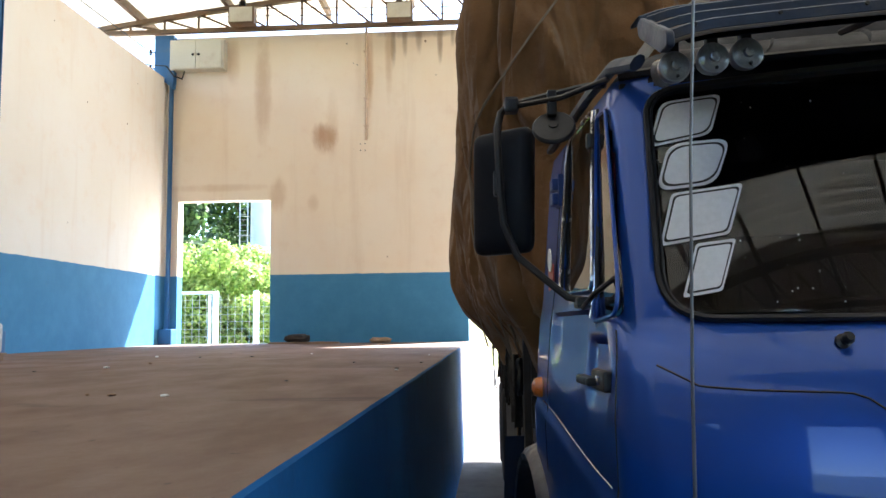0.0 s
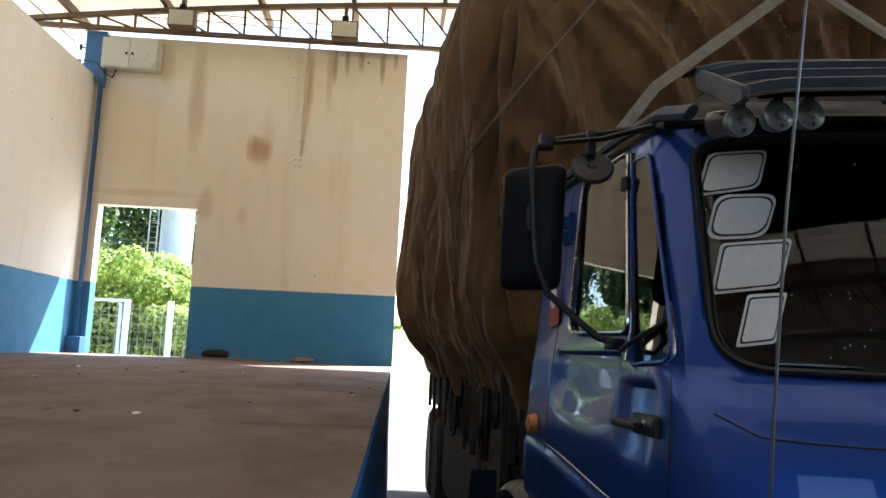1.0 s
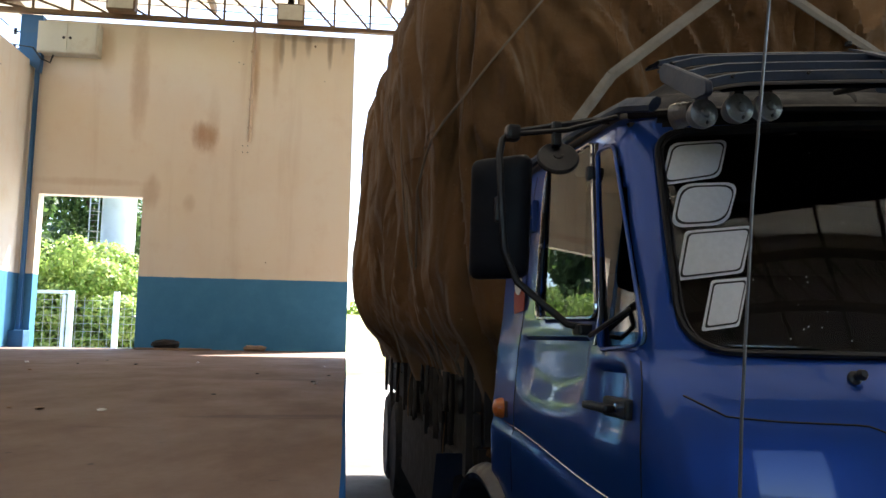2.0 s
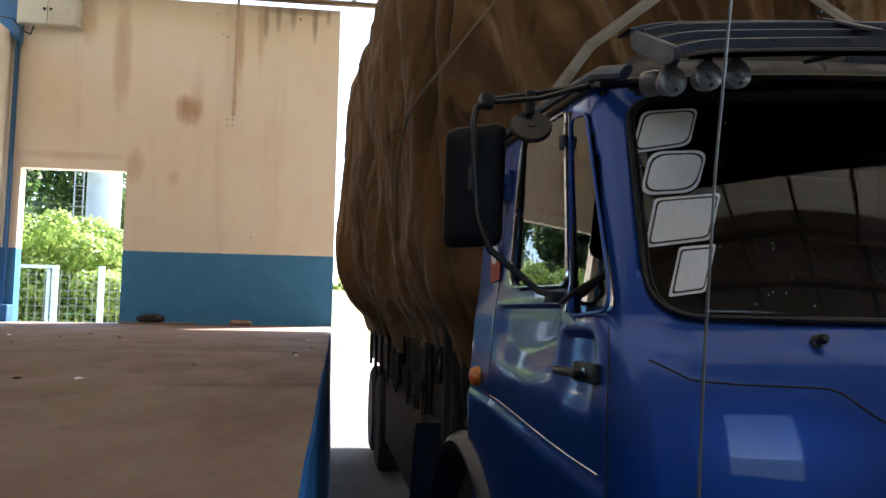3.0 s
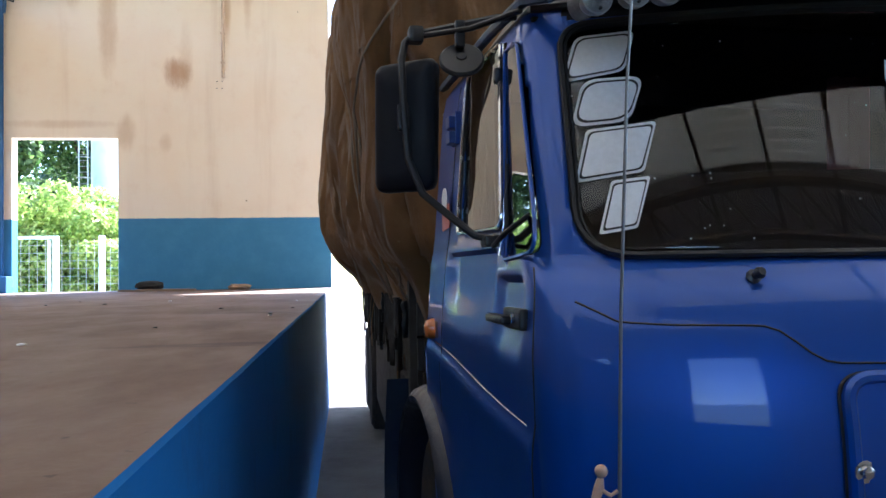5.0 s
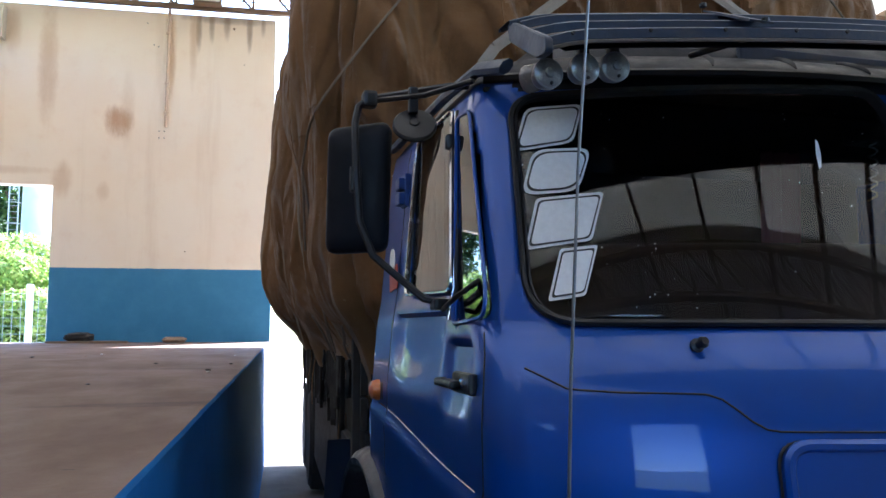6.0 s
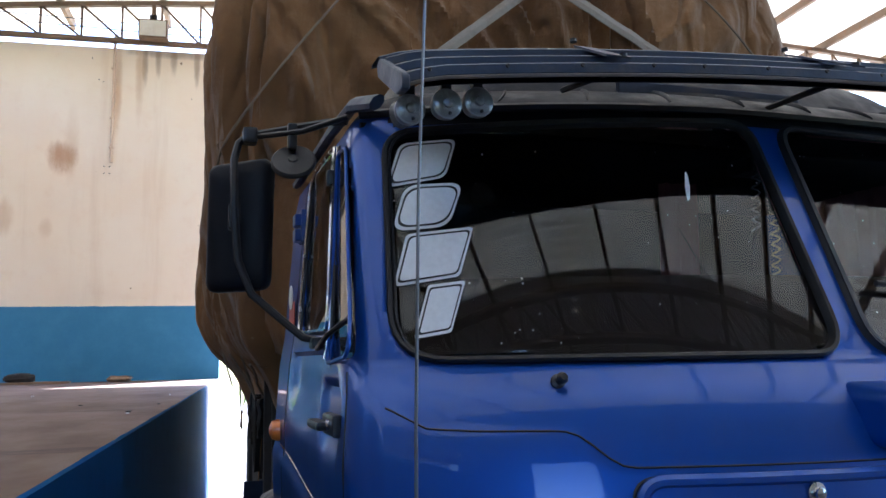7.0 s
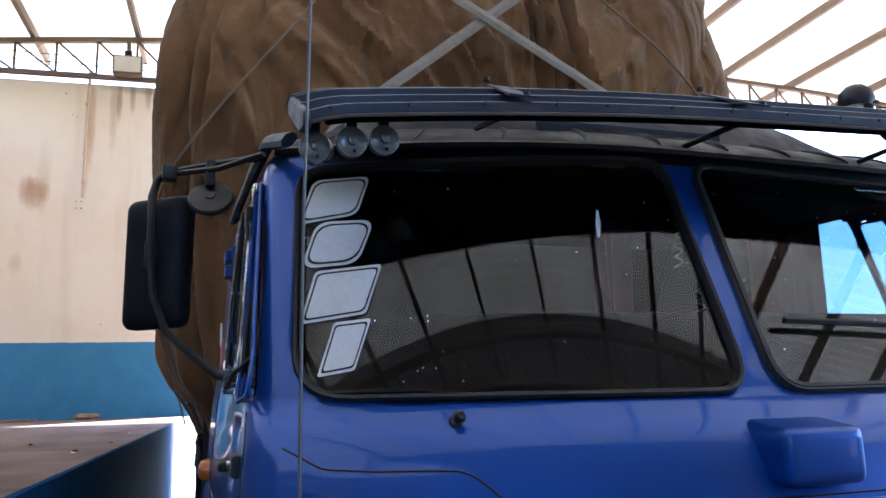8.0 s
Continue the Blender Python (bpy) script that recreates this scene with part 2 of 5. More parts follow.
M_STICKER_RED = plain("red_sticker", (0.45, 0.07, 0.05), 0.5)
M_CLIPBLUE = plain("blue_bracket_paint", (0.02, 0.06, 0.26), 0.45)


def glass(name, tint):
    n = Nodes(name)
    return n.set(color=tint, rough=0.0, trans=1.0, ior=1.45)


M_GLASS = glass("windscreen_glass", (0.42, 0.46, 0.46))
M_DOORGLASS = glass("door_glass", (0.13, 0.215, 0.27))


def canvas():
    n = Nodes("brown_canvas")
    c = n.mix(n.ramp(n.noise(1.1, 5, 0.6), 0.3, 0.7), (0.235, 0.127, 0.053), (0.14, 0.072, 0.029))
    c = n.mix(n.ramp(n.noise(3.2, 7, 0.7), 0.5, 0.75, 0, 0.6), c, (0.20, 0.125, 0.065))
    c = n.mix(n.ramp(n.noise(5, 7, 0.75, (1, 1, 0.35)), 0.54, 0.74, 0, 0.4), c, (0.06, 0.035, 0.018))
    c = n.mix(n.ramp(n.noise(40, 3, 0.6), 0.66, 0.74, 0, 0.35), c, (0.30, 0.22, 0.14))
    c = n.mix(n.ramp(n.noise(1.8, 5, 0.65, (1, 1, 0.5)), 0.5, 0.72, 0, 0.45), c, (0.07, 0.040, 0.019))
    weave = n.noise(260, 2)
    folds = n.math("ABSOLUTE", n.math("SUBTRACT", n.noise(2.6, 3, 0.45, (1, 1, 0.3), 0.5), 0.5))
    relief = n.math("MULTIPLY", n.ramp(folds, 0.0, 0.10), 4.0)
    n.bump(n.math("ADD", relief, n.math("ADD", n.math("MULTIPLY", weave, 0.25), n.noise(22, 5, 0.65))), 0.75, 0.010)
    return n.set(color=c, rough=0.92, spec=0.2, sheen=0.15)


M_CANVAS = canvas()


def leaf_mat(name, a, b):
    n = Nodes(name)
    c = n.mix(n.island(), a, b)
    m = n.set(color=c, rough=0.5, spec=0.4)
    tr = n.t.nodes.new("ShaderNodeBsdfTranslucent")
    n.link(c, tr.inputs["Color"])
    mixer = n.t.nodes.new("ShaderNodeMixShader")
    mixer.inputs[0].default_value = 0.5
    n.link(n.bsdf.outputs[0], mixer.inputs[1])
    n.link(tr.outputs[0], mixer.inputs[2])
    n.link(mixer.outputs[0], n.t.nodes["Material Output"].inputs["Surface"])
    return m


M_LEAF = leaf_mat("bright_leaves", (0.16, 0.27, 0.045), (0.40, 0.48, 0.13))
M_LEAF_DARK = leaf_mat("dark_leaves", (0.022, 0.055, 0.014), (0.10, 0.16, 0.045))
M_BARK = plain("bark", (0.12, 0.085, 0.06), 0.9, bump=0.6)
M_BANK = plain("dry_grass_bank", (0.30, 0.27, 0.11), 0.95, scale=0.3, grain=6, dirt=(0.16, 0.19, 0.06), amount=0.7)
M_HILL = plain("far_woods", (0.07, 0.10, 0.05), 0.95, scale=0.02, grain=0.3, dirt=(0.12, 0.13, 0.06))

# ---- mesh helpers ----


def part(name, bm, material, parent=None, label="", smooth=False):
    me = bpy.data.meshes.new(name)
    bmesh.ops.recalc_face_normals(bm, faces=bm.faces[:])
    bm.to_mesh(me)
    bm.free()
    for m in material if isinstance(material, (list, tuple)) else [material]:
        me.materials.append(m)
    if smooth:
        me.shade_smooth()
        me.set_sharp_from_angle(angle=radians(38))
    ob = new(name, me)
    ob.parent = parent
    return tagged(ob, label)


def thing(name, label, category, m=None, group="", kind=""):
    ob = new(name)
    ob.empty_display_size = 0.1
    if m is not None:
        ob.matrix_world = m
    return tagged(ob, label, category, group, kind)


def box(bm, lo, hi, bevel=0.0, seg=2):
    c, s = [(a + b) / 2 for a, b in zip(lo, hi)], [abs(b - a) for a, b in zip(lo, hi)]
    r = bmesh.ops.create_cube(bm, size=1.0, matrix=Matrix.Translation(c) @ Matrix.Diagonal((*s, 1)))
    if bevel > 0:
        es = {e for v in r["verts"] for e in v.link_edges}
        bmesh.ops.bevel(bm, geom=list(es), offset=bevel, segments=seg, affect="EDGES", profile=0.6)
    return bm


def boxed(lo, hi, bevel=0.0, seg=2):
    return box(bmesh.new(), lo, hi, bevel, seg)


def bar(bm, a, b, w, h, up=(0, 0, 1)):
    """A square bar from a to b."""
    a, b = Vector(a), Vector(b)
    d = (b - a).normalized()
    s = d.cross(Vector(up))
    s = s.normalized() if s.length > 1e-4 else d.orthogonal().normalized()
    t = s.cross(d).normalized()
    ring = []
    for p in (a, b):
        ring.append([bm.verts.new(p + s * (w / 2) * i + t * (h / 2) * j) for i, j in ((-1, -1), (1, -1), (1, 1), (-1, 1))])
    for k in range(4):
        bm.faces.new((ring[0][k], ring[0][(k + 1) % 4], ring[1][(k + 1) % 4], ring[1][k]))
    bm.faces.new(ring[0][::-1])
    bm.faces.new(ring[1])
    return bm


def tube(bm, pts, r, n=8, closed=False, flat=1.0):
    """A round tube along points; r: one radius, or one for each point."""
    pts = [Vector(p) for p in pts]
    rs = r if isinstance(r, (list, tuple)) else [r] * len(pts)
    rings, prev = [], None
    for i, p in enumerate(pts):
        q0 = pts[i - 1] if (i or closed) else pts[i]
        q1 = pts[(i + 1) % len(pts)] if (i < len(pts) - 1 or closed) else pts[i]
        d = (q1 - q0).normalized()
        s = prev - d * prev.dot(d) if prev is not None else d.orthogonal()
        if s.length < 1e-5:
            s = d.orthogonal()
        s.normalize()
        prev = s
        t = d.cross(s)
        rings.append([bm.verts.new(p + (s * math.cos(2 * math.pi * k / n) + t * flat * math.sin(2 * math.pi * k / n)) * rs[i]) for k in range(n)])
    m = len(rings)
    for i in range(m if closed else m - 1):
        a, b = rings[i], rings[(i + 1) % m]
        for k in range(n):
            bm.faces.new((a[k], a[(k + 1) % n], b[(k + 1) % n], b[k]))
    if not closed:
        bm.faces.new(rings[0][::-1])
        bm.faces.new(rings[-1])
    return bm


def lathe(bm, profile, n=24, m=None):
    """A turned body: profile of (radius, height) about z, laid by m."""
    rings = [[bm.verts.new((r * math.cos(2 * math.pi * k / n), r * math.sin(2 * math.pi * k / n), z)) for k in range(n)] for r, z in profile]
    for a, b in zip(rings, rings[1:]):
        for k in range(n):
            bm.faces.new((a[k], a[(k + 1) % n], b[(k + 1) % n], b[k]))
    bm.faces.new(rings[0][::-1])
    bm.faces.new(rings[-1])
    if m is not None:
        bmesh.ops.transform(bm, matrix=m, verts=[v for ring in rings for v in ring])
    return bm


def grid(bm, rows, cols, f, keep=None):
    """A sheet of f(i, j); keep(i, j) says which cells stay."""
    vs = {}

    def v(i, j):
        if (i, j) not in vs:
            vs[i, j] = bm.verts.new(f(i, j))
        return vs[i, j]

    for i in range(rows):
        for j in range(cols):
            if keep is None or keep(i, j):
                bm.faces.new((v(i, j), v(i, j + 1), v(i + 1, j + 1), v(i + 1, j)))
    return bm


def slab(bm, outline, lo, hi, axis="y"):
    """A flat outline of (a, b) pushed from lo to hi along an axis."""
    def at(a, b, d):
        return {"x": (d, a, b), "y": (a, d, b), "z": (a, b, d)}[axis]
    f = bm.faces.new([bm.verts.new(at(a, b, lo)) for a, b in outline])
    r = bmesh.ops.extrude_face_region(bm, geom=[f])
    d = Vector(at(0, 0, hi - lo))
    bmesh.ops.translate(bm, vec=d, verts=[g for g in r["geom"] if isinstance(g, bmesh.types.BMVert)])
    return bm


def raw(name, verts, faces, material, parent=None, label="", smooth=False):
    me = bpy.data.meshes.new(name)
    me.from_pydata(verts, [], faces)
    me.materials.append(material)
    if smooth:
        me.shade_smooth()
    ob = new(name, me)
    ob.parent = parent
    return tagged(ob, label)


def rounded(corners, r, n=6):
    """A polygon of (a, b) corners with each corner rounded."""
    out = []
    for i, c in enumerate(corners):
        p, q = Vector(corners[i - 1]), Vector(corners[(i + 1) % len(corners)])
        c = Vector(c)
        ri = r[i] if isinstance(r, (list, tuple)) else r
        a, b = c + (p - c).normalized() * ri, c + (q - c).normalized() * ri
        for k in range(n + 1):
            t = k / n
            out.append(tuple(a * (1 - t) ** 2 + c * 2 * t * (1 - t) + b * t ** 2))
    return out


def inside(x, y, poly):
    r = False
    for (x1, y1), (x2, y2) in zip(poly, poly[1:] + poly[:1]):
        if (y1 > y) != (y2 > y) and x < (x2 - x1) * (y - y1) / (y2 - y1) + x1:
            r = not r
    return r


def lerp(table, x):
    xs, ys = zip(*table)
    return float(np.interp(x, xs, ys))

# ---- the building ----
DOCK = 1.25
FRONT, BACK, LEFT, RIGHT = -8.0, 14.0, -5.15, 16.4


def arch(x):
    return 7.384 + 0.0675 * x - 0.00595 * x * x


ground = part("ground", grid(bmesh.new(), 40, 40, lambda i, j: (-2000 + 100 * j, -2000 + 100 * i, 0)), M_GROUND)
tagged(ground, "dusty pale concrete yard, coloured darker for shade under the roof, running into dry grass", "ground", kind="structure")

# loading dock: a long slab with a worn edge
bm = bmesh.new()
n_edge = 260
ys = [FRONT + (BACK - FRONT) * i / n_edge for i in range(n_edge + 1)]


def dock_point(i, j):
    w = 0.004 * noise.noise((ys[i] * 3.1, 0, 0)) + 0.006 * noise.noise((ys[i] * 0.7, 5, 0)) - 0.008 * max(0, noise.noise((ys[i] * 9, 3, 1)) - 0.25)
    return [(LEFT - 0.2, ys[i], DOCK), (-0.6, ys[i], DOCK), (0.0 + w, ys[i], DOCK), (0.008 + w, ys[i], DOCK - 0.007 - abs(w)),
            (0.012, ys[i], DOCK - 0.12), (0.022, ys[i], 0.6), (0.045, ys[i], -0.05)][j]


grid(bm, n_edge, 6, dock_point)
for f in bm.faces:
    f.material_index = 0 if f.calc_center_median().x < 0.0 and f.calc_center_median().z > DOCK - 0.002 else 1
dock = part("loading_dock", bm, [M_DOCK, M_DOCK_FACE])
tagged(dock, "raised loading dock of stained reddish concrete with a blue painted face", "loading dock", kind="structure")

DOOR_L, DOOR_R, DOOR_T, WALL_T = -4.93, -3.33, 3.68, 6.55
bm = slab(bmesh.new(), [(LEFT, -0.05), (0.0, -0.05), (0.0, WALL_T), (LEFT, WALL_T), (LEFT, DOOR_T), (DOOR_L, DOOR_T), (DOOR_R, DOOR_T), (DOOR_R, DOCK - 0.03),
                        (DOOR_L, DOCK - 0.03), (DOOR_L, DOOR_T - 0.0005), (LEFT, DOOR_T - 0.0005)], BACK, BACK + 0.22)
wall_n = part("wall_north", bm, M_WALL)
tagged(wall_n, "cream plastered wall with blue dado, rust and damp stains", "wall", kind="structure")
wall_w = part("wall_west", boxed((LEFT - 0.2, 8.4, -0.05), (LEFT, BACK + 0.22, 5.8)), M_WALL2)
tagged(wall_w, "cream plastered wall with a blue dado", "wall", kind="structure")
wall_w2 = part("wall_southwest", boxed((LEFT - 0.2, FRONT, -0.05), (LEFT, 8.4, 5.8)), M_SHEET)
tagged(wall_w2, "dull grey-brown sheet metal side wall", "wall", kind="structure")
OPEN_L, OPEN_R, OPEN_B, OPEN_T = -2.5, -0.2, 0.95, 6.5
roofline = [(RIGHT + 0.2 - (RIGHT - LEFT + 0.4) * k / 24, arch(RIGHT + 0.2 - (RIGHT - LEFT + 0.4) * k / 24) + 0.12) for k in range(25)]
cut = [p for p in roofline if p[0] > OPEN_R] + [(OPEN_R, arch(OPEN_R) + 0.12), (OPEN_R, OPEN_T), (OPEN_R, OPEN_B), (OPEN_L, OPEN_B), (OPEN_L, OPEN_T),
                                                (OPEN_R - 0.0005, OPEN_T), (OPEN_R - 0.0005, arch(OPEN_R) + 0.12)] + [p for p in roofline if p[0] < OPEN_R]
bm = slab(bmesh.new(), [(LEFT - 0.2, -0.05), (RIGHT + 0.2, -0.05)] + cut, FRONT - 0.2, FRONT)
wall_s = part("wall_south", bm, M_SHEET)
tagged(wall_s, "dull grey-brown sheet metal end wall with an opening", "wall", kind="structure")

wall_e = part("wall_east", boxed((RIGHT + 0.12, FRONT, -0.05), (RIGHT + 0.32, BACK, 1.6)), M_WALL2)
tagged(wall_e, "low cream plastered wall with a blue dado", "wall", kind="structure")

# corrugated vault
PITCH = 0.17
NY = int((BACK + 1.0 - FRONT + 0.6) / (PITCH / 4))
X0, X1 = LEFT - 1.3, RIGHT + 1.3
bm = grid(bmesh.new(), NY, 44, lambda i, j: (X0 + (X1 - X0) * j / 44, FRONT - 0.6 + i * PITCH / 4,
                                           arch(X0 + (X1 - X0) * j / 44) + 0.17 + 0.032 * math.sin(i * math.pi / 2 + 0.4)))
ceiling = part("ceiling", bm, M_ROOF, smooth=True)
tagged(ceiling, "pale corrugated sheet roof in a shallow vault", "roof", kind="structure")

PURLINS = [-0.96 + 1.55 * k for k in range(-3, 12)]
for x in PURLINS:
    bm = bar(bmesh.new(), (x, FRONT - 0.5, arch(x) + 0.075), (x, BACK + 0.95, arch(x) + 0.075), 0.07, 0.14)
    tagged(part("roof_purlin", bm, M_STEEL), "rusty brown steel purlin under the roof sheets", "purlin", "roof purlins", "structure")


def truss(y):
    """A shallow arched lattice girder across the building."""
    t = thing("roof_truss", "rusty lattice roof truss with angle-iron members", "truss", Matrix.Translation((0, y, 0)), "roof trusses", "structure")
    xs = [LEFT - 1.2 + (RIGHT - LEFT + 2.4) * k / 40 for k in range(41)]
    low = 6.6
    bm = bmesh.new()
    bar(bm, (xs[0], 0, low), (xs[-1], 0, low), 0.09, 0.07)
    part("bottom_chord", bm, M_STEEL, t)
    bm = bmesh.new()
    for a, b in zip(xs, xs[1:]):
        bar(bm, (a, 0, arch(a) - 0.045), (b + 0.004, 0, arch(b) - 0.045), 0.09, 0.08)
    part("top_chord", bm, M_STEEL, t)
    for k, x in enumerate(xs):
        part("upright", bar(bmesh.new(), (x, 0, low + 0.02), (x, 0, arch(x) - 0.06), 0.035, 0.035, (0, 1, 0)), M_STEEL, t)
        if k < 40:
            part("diagonal", bar(bmesh.new(), (x, 0.012, arch(x) - 0.06), (xs[k + 1], 0.012, low + 0.02), 0.032, 0.032, (0, 1, 0)), M_STEEL, t)
    return t


first = truss(BACK - 0.2)
for y in (8.3, 2.7, -2.85, FRONT + 0.15):
    copy_thing(first, Matrix.Translation((0, y, 0)))


def column(x, y, top, label):
    """A steel channel column on a painted plinth."""
    c = thing("steel_column", label, "column", Matrix.Translation((x, y, 0)), "steel columns", "structure")
    bm = bmesh.new()
    for s in (-1, 1):
        box(bm, (-0.026, s * 0.03 - 0.006, DOCK - 0.02), (0.026, s * 0.03 + 0.006, top))
    box(bm, (-0.005, -0.024, DOCK - 0.02), (0.005, 0.024, top))
    part("shaft", bm, M_BLUE_STEEL, c)
    part("plinth", boxed((-0.10, -0.14, DOCK - 0.02), (0.13, 0.14, DOCK + 0.26), 0.015), M_BLUE_STEEL, c)
    return c


corner = column(LEFT + 0.10, BACK - 0.10, 6.55, "blue painted steel column on a blue plinth")
bm = slab(bmesh.new(), [(-0.04, 5.68), (0.04, 5.62), (0.055, 5.75), (0.055, 6.55), (-0.28, 6.55), (-0.28, 5.88)], -0.07, 0.07)
part("gusset", bm, M_BLUE_STEEL, corner)
for z in (5.98, 6.26):
    bm = lathe(bmesh.new(), [(0.012, -0.05), (0.03, -0.04), (0.02, -0.01), (0.034, 0.01), (0.02, 0.03), (0.03, 0.05)], 12, Matrix.Translation((-0.36, -0.05, z)))
    box(bm, (-0.36, -0.06, z - 0.008), (-0.28, -0.04, z + 0.008))
    part("insulator", bm, M_PLASTIC, corner, "dark ceramic insulator")
for y in (BACK - 0.2, 8.3, 2.7, -2.85, FRONT + 0.15):
    east = thing("steel_column", "blue painted steel column of the open side", "column", Matrix.Translation((RIGHT, y, 0)), "steel columns", "structure")
    part("shaft", boxed((-0.1, -0.1, 0), (0.1, 0.1, 6.6), 0.01), M_BLUE_STEEL, east)
    part("plinth", boxed((-0.16, -0.16, 0), (0.16, 0.16, 0.3), 0.015), M_BLUE_STEEL, east)
column(LEFT + 0.085, 9.08, 5.8, "blue painted steel column against the side wall")

wires = [((LEFT - 0.26, BACK - 0.4, 6.26), (LEFT - 0.2, FRONT, 6.5)), ((LEFT - 0.26, BACK - 0.4, 5.98), (LEFT - 0.22, FRONT, 6.2)),
         ((LEFT + 0.1, BACK - 0.35, 5.95), (LEFT - 0.26, BACK - 0.4, 5.98))]
for a, b in wires:
    a, b = Vector(a), Vector(b)
    sag = (b - a).length * 0.012
    bm = tube(bmesh.new(), [a.lerp(b, k / 16) - Vector((0, 0, sag * math.sin(math.pi * k / 16))) for k in range(17)], 0.009, 5)
    tagged(part("power_cable", bm, M_PLASTIC), "thin black power cable strung under the roof", "cable", "power cables")
bm = tube(bmesh.new(), [(LEFT + 0.1, BACK - 0.35, 5.95), (LEFT + 0.2, BACK - 0.25, 5.8), (LEFT + 0.3, BACK - 0.15, 5.78), (LEFT + 0.33, BACK - 0.12, 5.92)], 0.014, 6)
tagged(part("cable_loop", bm, M_PLASTIC), "black cable looping into the wall cabinet", "cable")
for z, x1 in ((7.0, 16.0), (6.9, 16.2)):
    bm = tube(bmesh.new(), [(LEFT + 0.6 + (x1 - LEFT) * k / 14, BACK - 0.36 + (0.0 if z > 6.95 else 0.06), z - 0.1 - 0.1 * math.sin(math.pi * k / 7) ** 2) for k in range(15)], 0.008, 5)
    tagged(part("power_cable", bm, M_PLASTIC), "thin black cable along the end truss", "cable", "power cables")

# electrical cabinet
cab_box = thing("electrical_cabinet", "pale grey metal wall cabinet with two doors", "cabinet", Matrix.Translation((-4.59, BACK - 0.002, 5.93)))
part("body", boxed((-0.46, -0.20, 0), (0.48, 0, 0.52), 0.008), M_GREY, cab_box)
for s, a, b in ((1, -0.452, -0.004), (-1, 0.004, 0.452)):
    d = part("door", boxed((a, -0.222, 0.012), (b, -0.203, 0.508), 0.006), M_GREY, cab_box)
    part("latch", lathe(bmesh.new(), [(0.022, 0), (0.022, 0.012), (0.012, 0.022), (0.012, 0.03)], 10,
                        Matrix.Translation((-0.05 * s, -0.222, 0.25)) @ pose(0, 0, 0, 90)), M_PLASTIC, d, "round black latch")

# conduit on the wall
pipe = thing("conduit", "thin cream conduit with a bare lower end", "pipe", Matrix.Translation((-1.69, BACK, 0)))
part("tube", tube(bmesh.new(), [(0, -0.03, 4.66), (0.004, -0.03, 5.5), (0.012, -0.03, 6.75)], 0.024, 10), M_CONDUIT, pipe, smooth=True)
for z in (5.38, 6.2, 4.9):
    part("clip", boxed((-0.034, -0.055, z - 0.015), (0.034, -0.001, z + 0.015), 0.006), M_CONDUIT, pipe)
for dx, dz in ((-0.1, -0.06), (-0.02, -0.06), (-0.1, -0.17), (-0.02, -0.17), (-0.22, 1.35), (-0.15, 1.32), (-0.33, 1.7)):
    part("anchor", lathe(bmesh.new(), [(0.009, 0), (0.009, 0.01), (0.004, 0.014)], 8, pose(dx, 0.002, 4.66 + dz, 90)), M_RUBBER, pipe)


def flood(x, z):
    f = thing("floodlight", "rusty old floodlight box under the truss", "floodlight", Matrix.Translation((x, BACK - 0.45, z)), "floodlights")
    bm = boxed((-0.22, -0.07, -0.15), (0.22, 0.12, 0.15), 0.012)
    part("housing", bm, M_STEEL, f)
    part("glass", boxed((-0.195, -0.082, -0.125), (0.195, -0.072, 0.125), 0.004), M_GREY, f, "dusty front glass")
    part("bracket", boxed((-0.03, 0.0, 0.15), (0.03, 0.1, 0.42), 0.004), M_STEEL, f)
    part("ballast", boxed((-0.06, 0.0, 0.15), (0.05, 0.09, 0.26), 0.01), M_PLASTIC, f)


flood(-1.06, 6.72)
flood(-3.72, 6.74)

# loose things on the dock
for k in range(3):
    bm = box(bmesh.new(), (-3.18 + 0.2 * k, BACK - 0.62 + 0.125 * k, DOCK), (-2.05 - 0.15 * k, BACK - 0.5 + 0.125 * k, DOCK + 0.03), 0.004)
    tagged(part("loose_board", bm, M_LIGHTWOOD), "flat weathered board lying by the wall", "board", "loose boards")


def sack(x, y, w, h, label, mat_):
    bm = bmesh.new()
    bmesh.ops.create_icosphere(bm, subdivisions=4, radius=1.0)
    for v in bm.verts:
        p = v.co.copy()
        f = 1 + 0.16 * noise.noise(p * 2.3 + Vector((x, y, 0)))
        v.co = Vector((math.copysign(abs(p.x) ** 0.6, p.x) * w * f, math.copysign(abs(p.y) ** 0.6, p.y) * 0.16 * f, (max(p.z, -0.75) + 0.75) / 1.75 * h * f))
    ob = part("rolled_sheet", bm, mat_, smooth=True)
    ob.location = (x, y, DOCK + (0.022 if x < -2 else 0.0))
    return tagged(ob, label, "bundle", "bundles by the wall")


sack(-2.76, BACK - 0.4, 0.2, 0.13, "dark rolled-up bundle on the boards", M_WOOD)
sack(-1.42, BACK - 0.3, 0.17, 0.09, "flat brown rag bundle by the wall", M_LIGHTWOOD)

pal = thing("wrapped_pallet", "small stack of boxes in clear plastic wrap on a wooden pallet", "pallet", pose(-4.12, 7.25, DOCK, 0, 0, 4))
for k in range(4):
    part("deck_board", boxed((-0.26, -0.25 + 0.14 * k, 0.05), (0.26, -0.15 + 0.14 * k, 0.068), 0.003), M_LIGHTWOOD, pal)
for k in (-0.2, 0.0, 0.2):
    part("bearer", boxed((k - 0.03, -0.25, 0), (k + 0.03, 0.27, 0.05), 0.003), M_LIGHTWOOD, pal)
bm = boxed((-0.24, -0.24, 0.068), (0.24, 0.24, 0.33), 0.03, 3)
bmesh.ops.subdivide_edges(bm, edges=bm.edges[:], cuts=3, use_grid_fill=True)
